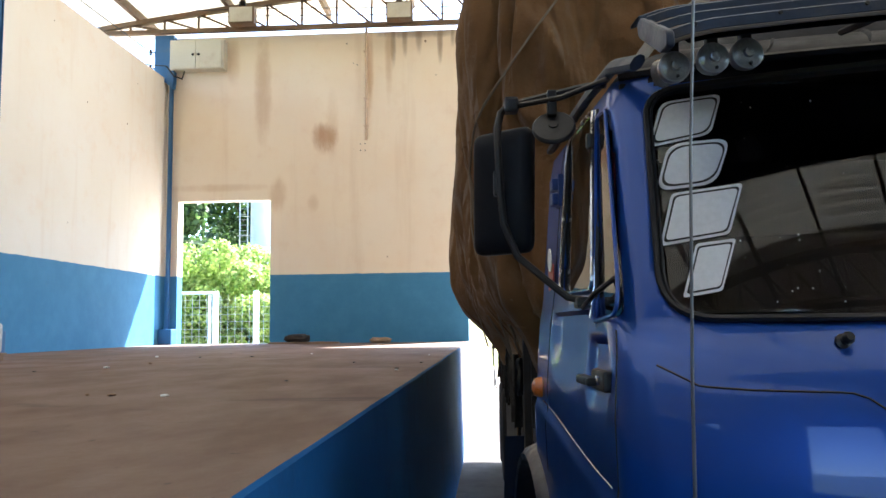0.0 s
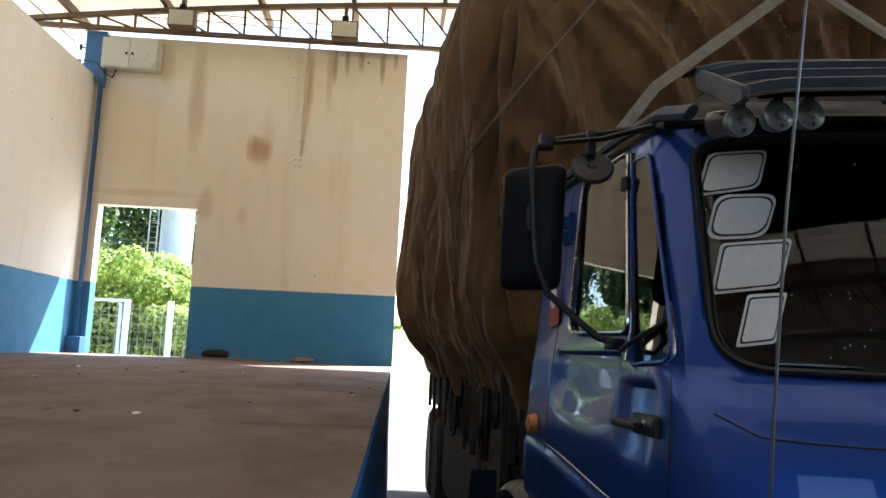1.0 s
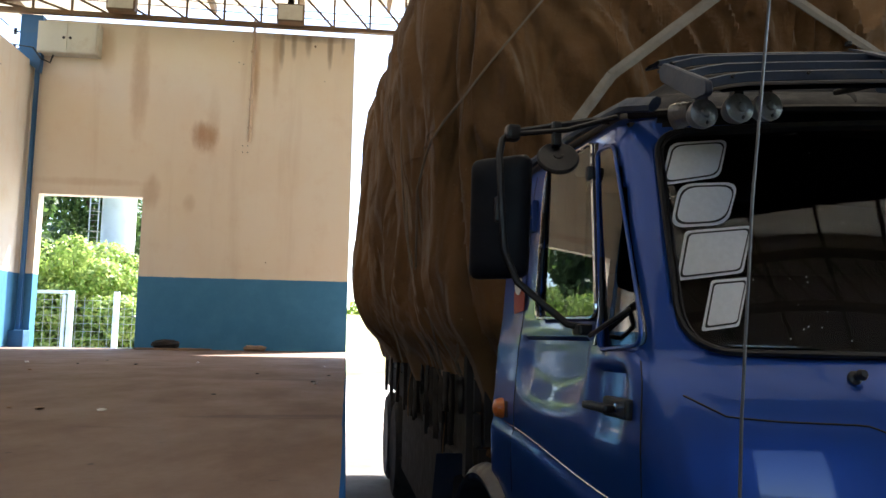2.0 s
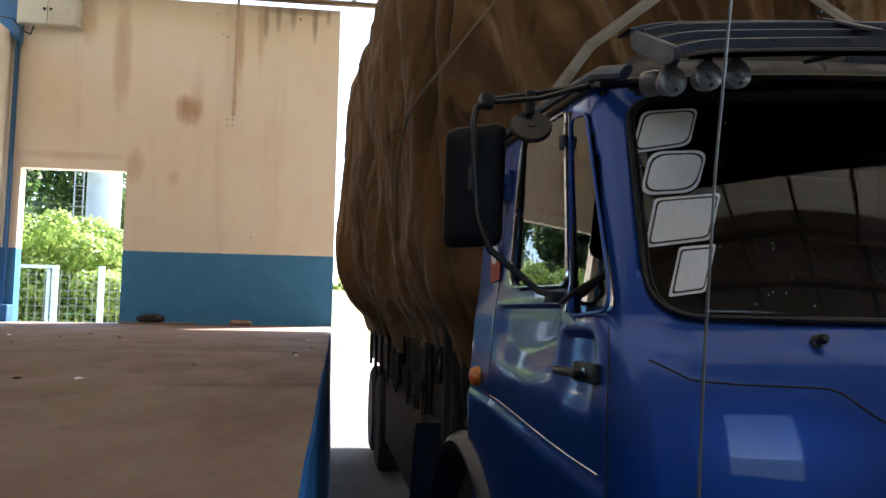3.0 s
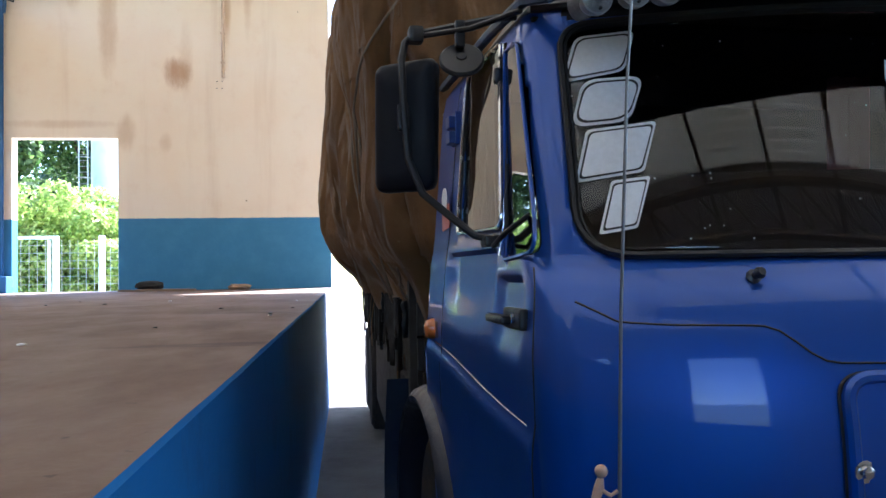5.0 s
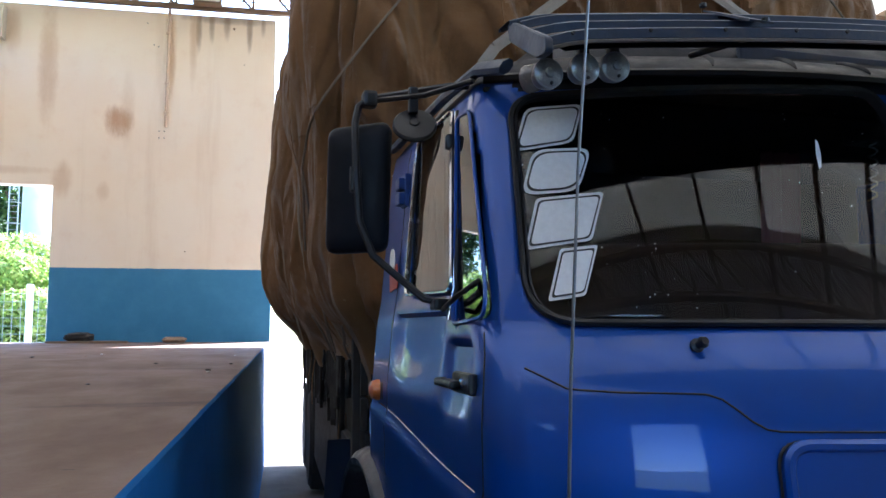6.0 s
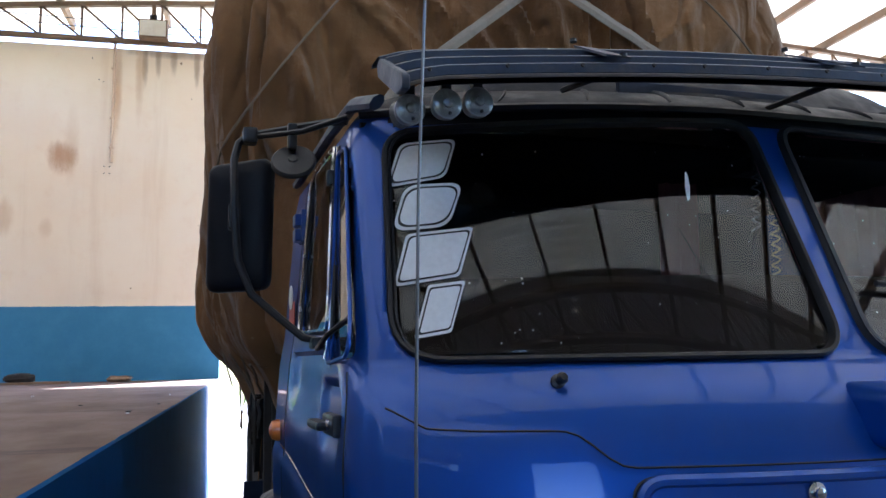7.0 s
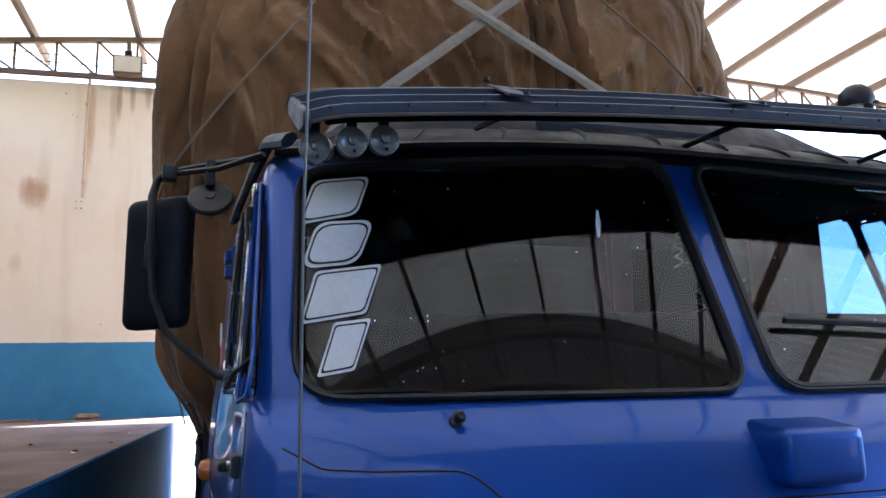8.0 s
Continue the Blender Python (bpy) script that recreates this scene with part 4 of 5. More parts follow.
for u in (-0.5, 0.5):
    s_ = part("cab_seat", boxed((u - 0.24, 0.75, 1.05), (u + 0.24, 1.2, 1.25), 0.05, 3), M_SEAT, truck, "dark cloth seat")
    part("backrest", boxed((u - 0.23, 1.15, 1.2), (u + 0.23, 1.27, 1.78), 0.05, 3), M_SEAT, s_)
ring = [(0.5 + 0.22 * math.cos(a), 0.52 - 0.16 * math.sin(a), 1.50 + 0.16 * math.sin(a)) for a in [2 * math.pi * k / 24 for k in range(24)]]
st = part("steering_wheel", tube(bmesh.new(), ring, 0.014, 8, True), M_PLASTIC, truck, smooth=True)
part("steering_column", tube(bmesh.new(), [(0.5, 0.52, 1.50), (0.5, 0.34, 1.38)], 0.03, 8), M_PLASTIC, st)
for u0, u1, v in ((0.15, 0.29, 0.86), (-0.95, -0.86, 1.1)):
    part("curtain", grid(bmesh.new(), 10, 30, lambda i, j: (u0 + (u1 - u0) * j / 30, v + 0.018 * math.sin(j * 1.3) + 0.01 * math.sin(j * 0.5 + i * 0.3), 1.5 + 0.62 * i / 10)), M_CURTAIN, truck, "dusty pink pleated curtain", smooth=True)
part("curtain", grid(bmesh.new(), 10, 24, lambda i, j: (0.985 + 0.012 * math.sin(j * 1.4), 0.70 + 0.40 * j / 24, 1.5 + 0.6 * i / 10)), M_CURTAIN, truck, "dusty pink pleated curtain", smooth=True)
part("curtain", grid(bmesh.new(), 10, 24, lambda i, j: (-0.985 - 0.012 * math.sin(j * 1.4), 0.86 + 0.24 * j / 24, 1.5 + 0.6 * i / 10)), M_CURTAIN, truck, "dusty pink pleated curtain", smooth=True)
for u, v, n_ in ((0.26, 0.42, 26), (0.16, 0.38, 16)):
    pts = [(u + 0.012 * math.cos(k * 1.3) - 0.0004 * k, v + 0.012 * math.sin(k * 1.3), 2.06 - 0.0065 * k) for k in range(n_ * 2)]
    part("coiled_cord", tube(bmesh.new(), pts, 0.003, 5), M_WIRE, truck, "coiled radio cord")
bm = boxed((0.12, 0.36, 2.03), (0.34, 0.46, 2.075), 0.01)
part("overhead_radio", bm, M_PLASTIC, truck)
part("dome_fitting", tube(bmesh.new(), [(0.17, 0.33, 2.045), (0.20, 0.33, 2.02)], 0.008, 6), M_WHITE, truck)

# vent cover, washer nozzle, front panel
bm = boxed((-0.112, -0.275, 1.325), (0.112, -0.10, 1.455), 0.03, 4)
for v in bm.verts:
    if v.co.y < -0.2:
        v.co.x = v.co.x * 0.9
        v.co.z = 1.39 + (v.co.z - 1.39) * 0.9 - 0.012
part("vent_cover", bm, M_BLUE, truck, "raised blue air vent cover", smooth=True)
for u in (-0.69, 0.69):
    bm = lathe(bmesh.new(), [(0.016, 0), (0.016, 0.006), (0.009, 0.01), (0.009, 0.022), (0.013, 0.026), (0.008, 0.036)], 10, pose(u, front(u, 1.463) - 0.001, 1.463, 70, 0, 0))
    part("washer_nozzle", bm, M_PLASTIC, truck, "black washer nozzle", smooth=True)
PLATE = rounded([(-0.60, 0.72), (0.60, 0.72), (0.60, 1.278), (-0.60, 1.278)], 0.05, 6)
bm = bmesh.new()
grid(bm, 56, 122, lambda i, j: (-0.61 + 0.01 * j, front(-0.61 + 0.01 * j, 0.72 + 0.01 * i) - 0.026, 0.72 + 0.01 * i), lambda i, j: inside(-0.61 + 0.01 * (j + 0.5), 0.72 + 0.01 * (i + 0.5), PLATE))
pl = part("front_panel", bm, M_BLUE, truck, "raised blue front panel held by bolts", smooth=True)
part("panel_lip", tube(bmesh.new(), [(a * 0.996, front(a, b) - 0.020, b) for a, b in dense(PLATE, 0.02)], 0.014, 8, True), M_BLUE, pl, smooth=True)
part("panel_seal", tube(bmesh.new(), [(a * 1.014, front(a, b) - 0.009, b + 0.006) for a, b in dense(PLATE, 0.02)], 0.0045, 6, True), M_RUBBER, pl)
for u, w in ((-0.588, 1.112), (-0.275, 1.250), (0.275, 1.250), (0.545, 1.105)):
    bm = lathe(bmesh.new(), [(0.021, 0), (0.021, 0.003), (0.012, 0.004), (0.011, 0.014), (0.005, 0.016)], 14, pose(u, front(u, w) - 0.026, w, 90, 0, 0))
    part("panel_bolt", bm, M_CHROME, pl, "steel bolt on a washer", smooth=True)
part("panel_emblem", lathe(bmesh.new(), [(0.13, 0), (0.13, 0.006), (0.11, 0.012)], 40, pose(-0.36, front(-0.36, 1.0) - 0.024, 1.0, 90, 0, 0)), M_BLUE, pl, smooth=True)
part("hood_seam", tube(bmesh.new(), [(sgn_u, front(sgn_u, lerp(SEAM, abs(sgn_u))) - 0.0030, lerp(SEAM, abs(sgn_u))) for sgn_u in [-1.02 + 2.04 * k / 90 for k in range(91)]], 0.0022, 5), M_RUBBER, truck)
part("bumper", boxed((-1.12, -0.42, 0.45), (1.12, -0.25, 0.72), 0.04, 3), M_RACK, truck, "dark steel front bumper")

# wipers
u = 0.12
part("wiper", tube(bmesh.new(), [(u, front(u, 1.665) - 0.02, 1.668), (u + 0.2, front(u + 0.2, 1.66) - 0.022, 1.662), (u + 0.42, front(u + 0.42, 1.655) - 0.025, 1.655), (u + 0.6, front(u + 0.6, 1.52) - 0.03, 1.50)], 0.008, 6), M_PLASTIC, truck, "black wiper")

# visor rack over the windscreen
RAILS = [(-0.05, 2.156, 0.028), (0.03, 2.203, 0.026), (0.11, 2.249, 0.026), (0.18, 2.280, 0.02)]


def rack_line(dv, w, end=0.98):
    pts = []
    for k in range(49):
        u = -end + 2 * end * k / 48
        e = max(0, abs(u) - 0.92) / 0.065
        pts.append((u, -0.02 + (0.11 if u < 0 else -0.02) * u * u + dv + 0.012 * e * e, w + (0.040 if u < 0 else 0.036) * u - 0.006 * u * u - 0.01 * e))
    return pts


rack = part("visor_rack", boxed((-0.3, 0.34, 2.22), (0.3, 0.36, 2.26), 0.004), M_RACK, truck, "dusty grey-blue slatted visor rack over the windscreen")
for n_, (dv, w, hgt) in enumerate(RAILS):
    pts = rack_line(dv, w, 0.985)
    bm = bmesh.new()
    sect = [(0.0, -hgt / 2), (-0.006, -hgt / 2 + 0.004), (-0.006, hgt / 2 - 0.004), (0.0, hgt / 2), (0.075, hgt / 2 + 0.004), (0.075, hgt / 2 - 0.004), (0.004, hgt / 2 - 0.008), (0.008, -hgt / 2)]
    grid(bm, len(pts) - 1, 8, lambda i, j: (pts[i][0], pts[i][1] + sect[j % 8][0], pts[i][2] + sect[j % 8][1]))
    rail = part("rail", bm, M_RACK, rack)
    part("rail_lip", tube(bmesh.new(), [(x, y - 0.003, z - hgt / 2 - 0.001) for x, y, z in pts], 0.0045, 6), M_DUST, rail, "dusty lip")
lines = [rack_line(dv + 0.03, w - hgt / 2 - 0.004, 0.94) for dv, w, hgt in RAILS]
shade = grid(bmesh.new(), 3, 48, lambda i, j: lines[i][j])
under = part("visor_sheet", shade, M_ROOF_SHADED, rack, "dark sheet under the rails", smooth=True)
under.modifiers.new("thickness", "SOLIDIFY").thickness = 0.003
for u in (-0.55, 0.1, 0.7):
    bm = bmesh.new()
    k = min(range(49), key=lambda q: abs(-0.98 + 2 * 0.98 * q / 48 - u))
    a, b = rack_line(*RAILS[0][:2])[k], rack_line(*RAILS[3][:2])[k]
    bar(bm, (a[0], a[1] - 0.014, a[2] + 0.022), (b[0] + 0.05, b[1] + 0.0, b[2] + 0.017), 0.055, 0.005, (0, -0.508, 0.861))
    part("cross_strap", bm, M_RACK, rack)
    part("stay", tube(bmesh.new(), [(a[0], a[1] + 0.02, a[2]), (a[0], 0.22, 2.17)], 0.008, 6), M_RUBBER, rack)
    for p in (a, b):
        part("strap_bolt", lathe(bmesh.new(), [(0.009, 0), (0.009, 0.008), (0.004, 0.01)], 8, Matrix.Translation((p[0] + 0.02, p[1], p[2] + 0.028))), M_RUBBER, rack)
for sg in (-1, 1):
    dv, dw = (0.0, 0.0) if sg < 0 else (-0.127, 0.08)
    cap = rounded([(0.032 + dv, 2.074 + dw), (0.085 + dv, 2.076 + dw), (0.255 + dv, 2.172 + dw), (0.262 + dv, 2.205 + dw), (0.235 + dv, 2.214 + dw), (0.034 + dv, 2.108 + dw)], 0.012, 4)
    bm = slab(bmesh.new(), cap, sg * 0.976, sg * 0.994, "x")
    bmesh.ops.bevel(bm, geom=bm.edges[:], offset=0.003, segments=1, affect="EDGES")
    part("end_cap", bm, M_RACK, rack)
for u in [-0.93 + 0.155 * k for k in range(13)]:
    k = min(range(49), key=lambda q: abs(-0.98 + 2 * 0.98 * q / 48 - u))
    p = rack_line(*RAILS[0][:2])[k]
    part("rivet", lathe(bmesh.new(), [(0.005, 0), (0.004, 0.003)], 8, pose(p[0], p[1] - 0.012, p[2] + 0.004, 90)), M_RUBBER, rack)


def spot(u, w, v):
    s_ = part("spot_lamp", lathe(bmesh.new(), [(0.012, 0.045), (0.026, 0.035), (0.034, 0.012), (0.0345, -0.004), (0.031, -0.006)], 24, pose(u, v, w, -90, 0, 0)), M_GREYMETAL, truck, "small round spot lamp with a cloudy lens", smooth=True)
    part("lens", lathe(bmesh.new(), [(0.031, 0.0), (0.031, 0.006), (0.024, 0.009), (0.012, 0.0105), (0.010, 0.016), (0.004, 0.018)], 24, pose(u, v, w, 90, 0, 0)), M_LAMPLENS, s_, smooth=True)
    part("screw", lathe(bmesh.new(), [(0.004, 0), (0.004, 0.004), (0.002, 0.005)], 8, pose(u + 0.004, v - 0.008, w - 0.023, 90, 0, 0)), M_RUBBER, s_)
    part("mount", boxed((u - 0.012, v - 0.002, w + 0.028), (u + 0.012, v + 0.02, w + 0.07), 0.003), M_RUBBER, s_)


for u, w in ((-0.955, 2.056), (-0.877, 2.068), (-0.803, 2.078), (0.803, 2.09), (0.877, 2.085), (0.955, 2.075)):
    spot(u, w, 0.095 if abs(u) < 0.9 else 0.115)
for sg in (-1, 1):
    part("roof_lamp", lathe(bmesh.new(), [(0.034, 0.0), (0.034, 0.02), (0.028, 0.05), (0.01, 0.062)], 18, Matrix.Translation((sg * 0.93, 0.30, 2.10)) @ pose(0, 0, 0, 90, 0, sg * -30)), M_LAMPLENS, truck, "cloudy marker lamp", smooth=True)

# mirrors
def mirror(sg):
    arm = part("mirror_arm", tube(bmesh.new(), [(sg * 1.02, 0.50, 2.135), (sg * 1.06, 0.53, 2.14), (sg * 1.26, 0.66, 2.125), (sg * 1.285, 0.655, 2.10), (sg * 1.297, 0.64, 2.05), (sg * 1.295, 0.62, 1.90), (sg * 1.285, 0.62, 1.78),
                                               (sg * 1.25, 0.61, 1.69), (sg * 1.18, 0.58, 1.625), (sg * 1.125, 0.55, 1.575), (sg * 1.06, 0.52, 1.56)], 0.0105, 8), M_PLASTIC, truck, "bent black mirror arm", smooth=True)
    part("stay", tube(bmesh.new(), [(sg * 1.03, 0.42, 2.125), (sg * 1.13, 0.53, 2.11), (sg * 1.25, 0.655, 2.12)], 0.008, 8), M_PLASTIC, arm)
    part("clamp", boxed((sg * 1.235, 0.63, 2.10), (sg * 1.275, 0.68, 2.145), 0.01), M_PLASTIC, arm)
    part("clamp", boxed((sg * 1.05, 0.50, 1.545), (sg * 1.11, 0.56, 1.575), 0.008), M_PLASTIC, arm)
    part("clamp", boxed((sg * 1.28, 0.62, 1.86), (sg * 1.31, 0.65, 1.93), 0.006), M_PLASTIC, arm)
    part("lower_stay", tube(bmesh.new(), [(sg * 1.06, 0.52, 1.555), (sg * 1.11, 0.42, 1.545), (sg * 1.10, 0.33, 1.575), (sg * 1.06, 0.28, 1.61)], 0.0065, 8), M_PLASTIC, arm, smooth=True)
    ol = rounded([(-0.090, -0.183), (0.080, -0.177), (0.090, 0.184), (-0.086, 0.168)], 0.03, 5)
    bm = bmesh.new()
    rings = [[bm.verts.new((a * k, d, b * (1 - (1 - k) * 0.6))) for a, b in ol] for k, d in ((0.98, 0.03), (1.0, 0.022), (1.0, -0.006), (0.97, -0.018), (0.88, -0.027), (0.6, -0.034), (0.25, -0.036))]
    for p, q in zip(rings, rings[1:]):
        for k in range(len(p)):
            bm.faces.new((p[k], p[(k + 1) % len(p)], q[(k + 1) % len(p)], q[k]))
    bm.faces.new(rings[0])
    bm.faces.new(rings[-1])
    bmesh.ops.transform(bm, matrix=pose(sg * 1.275, 0.705, 1.885, 0, 0, sg * 24), verts=bm.verts[:])
    hd = part("mirror_head", bm, M_MIRRORBACK, arm, "black mirror housing", smooth=True)
    bm = slab(bmesh.new(), [(a * 0.92, b * 0.95) for a, b in ol], 0.031, 0.034)
    bmesh.ops.transform(bm, matrix=pose(sg * 1.275, 0.705, 1.885, 0, 0, sg * 24), verts=bm.verts[:])
    part("mirror_glass", bm, M_CHROME, hd)
    rd = part("round_mirror", lathe(bmesh.new(), [(0.012, -0.012), (0.014, -0.008), (0.054, -0.005), (0.059, 0.0), (0.059, 0.007), (0.055, 0.009)], 32, pose(sg * 1.15, 0.56, 2.037, -122, 0, sg * 12)), M_PLASTIC, arm, "small round mirror")
    part("round_bracket", boxed((sg * 1.14, 0.555, 2.07), (sg * 1.165, 0.58, 2.14), 0.005), M_PLASTIC, rd)


mirror(-1)
hn = part("roof_horn", lathe(bmesh.new(), [(0.05, 0.0), (0.056, 0.02), (0.05, 0.05), (0.03, 0.07), (0.008, 0.078)], 24, Matrix.Translation((0.80, 0.30, 2.375))), M_PLASTIC, truck, "round black horn cover on the rack", smooth=True)
part("horn_stay", tube(bmesh.new(), [(0.74, 0.02, 2.16), (0.80, 0.28, 2.36), (0.86, 0.30, 2.38)], 0.009, 6), M_PLASTIC, hn)
part("horn_stay", tube(bmesh.new(), [(0.90, 0.20, 2.17), (0.80, 0.30, 2.36)], 0.009, 6), M_PLASTIC, hn)
for z in (1.925, 1.975):
    part("hinge", boxed((-1.075, 1.10, z - 0.02), (-1.03, 1.16, z + 0.02), 0.005), M_CLIPBLUE, truck, "blue bracket by the window")
part("bracket_plate", boxed((-1.055, 1.095, 1.90), (-1.035, 1.165, 2.01), 0.004), M_CLIPBLUE, truck)
part("sticker", slab(bmesh.new(), rounded([(1.13, 1.63), (1.25, 1.62), (1.25, 1.70), (1.13, 1.71)], 0.01), -1.0735, -1.0705, "x"), M_STICKER_RED, truck, "worn red sticker")
part("sticker", slab(bmesh.new(), [(1.19 + 0.04 * math.cos(a), 1.725 + 0.04 * math.sin(a)) for a in [math.pi * k / 12 for k in range(24)]], -1.0775, -1.0745, "x"), M_WHITE, truck, "worn round white sticker")

# decal on the windscreen: four slanted white bars with a dark inner line
def decal(corners, r):
    def ring(s):
        cx, cy = sum(c[0] for c in corners) / 4, sum(c[1] for c in corners) / 4
        hx, hy = max(abs(c[0] - cx) for c in corners), max(abs(c[1] - cy) for c in corners)
        pts = rounded([(cx + (a - cx) * (1 - s / hx), cy + (b - cy) * (1 - s / hy)) for a, b in corners], r, 6)
        return dense(pts, 0.012)
    base = None
    for s, lift, m_ in ((0.0, 0.0015, M_WHITE), (0.0075, 0.0030, M_RUBBER), (0.0125, 0.0045, M_WHITE)):
        bm = bmesh.new()
        pts = ring(s)
        bm.faces.new([bm.verts.new((a, front(a, b) + 0.003 - lift, b)) for a, b in pts])
        bmesh.ops.triangulate(bm, faces=bm.faces[:])
        ob = part("decal" if base is None else ("decal_line" if m_ is M_RUBBER else "decal_fill"), bm, m_, truck if base is None else base, "slanted white windscreen decal bar" if base is None else "")
        base = base or ob


LET = [[(-0.960, 1.925), (-0.825, 1.945), (-0.785, 2.051), (-0.916, 2.045)], [(-0.958, 1.811), (-0.835, 1.818), (-0.787, 1.931), (-0.917, 1.930)],
       [(-0.968, 1.677), (-0.829, 1.697), (-0.783, 1.816), (-0.928, 1.803)], [(-0.940, 1.558), (-0.864, 1.571), (-0.819, 1.687), (-0.897, 1.679)]]
for k, c in enumerate(LET):
    decal(c, (0.022, 0.034, 0.012, 0.008)[k])
bm = bmesh.new()
bm.faces.new([bm.verts.new((u, front(u, w) - 0.0005, w)) for u, w in ((-0.286, 1.872), (-0.278, 1.878), (-0.267, 1.91), (-0.262, 1.945), (-0.266, 1.952), (-0.280, 1.91))])
part("scrape", bm, M_WHITE, truck, "pale scrape mark on the glass")

for pts in ([(-0.33, 1.80), (-0.315, 1.74), (-0.29, 1.67)], [(-0.10, 1.86), (-0.14, 1.79), (-0.19, 1.70)], [(-0.06, 1.66), (-0.09, 1.60), (-0.13, 1.57)]):
    part("glass_crack", tube(bmesh.new(), [(u, front(u, w) + 0.0005, w) for u, w in pts], 0.0008, 4), M_RUBBER, truck)
rs = random.Random(5)
verts_, faces_ = [], []
for k in range(120):
    u, w = rs.choice([-1, 1]) * rs.uniform(0.07, 0.95), rs.uniform(1.53, 2.04)
    r = rs.choice([0.0008, 0.001, 0.0014, 0.002])
    b0 = len(verts_)
    verts_ += [(u + r * math.cos(a), front(u, w) - 0.0006, w + r * math.sin(a)) for a in (0, 1.26, 2.51, 3.77, 5.03)]
    faces_.append(tuple(range(b0, b0 + 5)))
tagged(raw("glass_specks", verts_, faces_, M_WHITE, truck, "pale dust specks on the glass"), kind="stuff")

# aerial with a small figurine at its foot
aer = part("aerial", tube(bmesh.new(), [(-1.015, -0.09, 1.06), (-1.022, -0.13, 1.4), (-1.028, -0.19, 1.8), (-1.03, -0.27, 2.2), (-1.03, -0.36, 2.6), (-1.025, -0.46, 3.0)], [0.004, 0.0034, 0.003, 0.0027, 0.0025, 0.0022], 8), M_GREYMETAL, truck, "long thin whip aerial", smooth=True)
part("aerial_base", tube(bmesh.new(), [(-1.015, -0.10, 0.62), (-1.015, -0.09, 0.95), (-1.015, -0.09, 1.065)], [0.014, 0.011, 0.008], 10), M_RACK, aer, smooth=True)
part("aerial_clamp", boxed((-1.06, -0.28, 0.60), (-0.99, -0.08, 0.64), 0.005), M_RUBBER, aer)
doll = bmesh.new()
tube(doll, [(-1.052, -0.09, 0.92), (-1.055, -0.09, 0.97), (-1.06, -0.09, 1.00), (-1.056, -0.09, 1.03), (-1.048, -0.09, 1.052), (-1.045, -0.09, 1.07)], [0.008, 0.011, 0.013, 0.008, 0.010, 0.006], 10)
tube(doll, [(-1.047, -0.095, 1.05), (-1.03, -0.10, 1.04), (-1.015, -0.095, 1.045)], 0.004, 7)
bmesh.ops.create_icosphere(doll, subdivisions=2, radius=0.0125, matrix=Matrix.Translation((-1.043, -0.09, 1.082)))
box(doll, (-1.06, -0.10, 0.90), (-1.01, -0.08, 0.922), 0.004)
bmesh.ops.translate(doll, verts=doll.verts[:], vec=(-0.006, 0.0, 0.036))
tagged(part("figurine", doll, M_SKIN, aer, "tiny plain painted figurine on the aerial", smooth=True))

# chassis and cargo bed, which stand a little straighter than the cab
T2 = pose(1.762, 2.30, 0, 0, 0, 0.8)
chassis = part("chassis", boxed((-0.5, 0.3, 0.6), (0.5, 1.0, 0.7)), M_RUBBER, truck)
chassis.matrix_local = T.inverted() @ T2
bm = bmesh.new()
for s in (-0.42, 0.42):
    box(bm, (s - 0.05, 0.2, 0.62), (s + 0.05, 8.3, 0.85))
part("chassis_rails", bm, M_RUBBER, chassis)
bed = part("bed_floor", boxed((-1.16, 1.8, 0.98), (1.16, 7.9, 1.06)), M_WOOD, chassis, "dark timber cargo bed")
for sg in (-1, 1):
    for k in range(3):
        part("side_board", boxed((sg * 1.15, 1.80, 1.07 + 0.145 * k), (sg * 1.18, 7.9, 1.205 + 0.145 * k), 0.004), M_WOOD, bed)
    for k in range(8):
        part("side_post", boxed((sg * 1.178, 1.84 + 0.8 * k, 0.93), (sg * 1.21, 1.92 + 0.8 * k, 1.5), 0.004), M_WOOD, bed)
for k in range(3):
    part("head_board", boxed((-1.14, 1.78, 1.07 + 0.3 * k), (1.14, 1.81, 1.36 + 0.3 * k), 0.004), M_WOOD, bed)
# added dark box that stands in for the deep shade below the bed
part("under_bed_filler", boxed((-1.19, 2.3, 0.42), (-0.75, 5.3, 0.975), 0.015), M_WOOD, chassis, "dark filler box added for the shade under the bed")
for v in (6.1, 7.2):
    for sg in (-1, 1):
        wh = part("wheel", lathe(bmesh.new(), [(0.1, -0.1), (0.22, -0.06), (0.27, 0.1), (0.27, -0.12), (0.1, -0.12)], 24, pose(sg * 1.06, v, 0.47, 0, 90 * sg, 0)), M_RACK, chassis)
        part("tyre", lathe(bmesh.new(), [(0.27, -0.13), (0.40, -0.15), (0.45, -0.12), (0.462, 0.0), (0.45, 0.12), (0.40, 0.15), (0.27, 0.13)], 32, pose(sg * 1.06, v, 0.47, 0, 90 * sg, 0)), M_TYRE, wh, smooth=True)
pts = [(2.02 + 0.16 * math.sin(k * 0.2), 0.98 - 0.07 * k) for k in range(10)]
part("mudguard", grid(bmesh.new(), 9, 4, lambda i, j: (-1.14 + 0.08 * j, pts[i][0] + 0.3, pts[i][1])), M_RACK, truck, "dark rear mudguard", smooth=True)

# ---- the tarpaulined load ----
A_TAB = [(1.20, 1.19), (1.45, 1.265), (1.8, 1.345), (2.4, 1.385), (3.0, 1.38), (3.5, 1.33), (4.0, 1.17), (4.3, 0.95), (4.45, 0.7)]
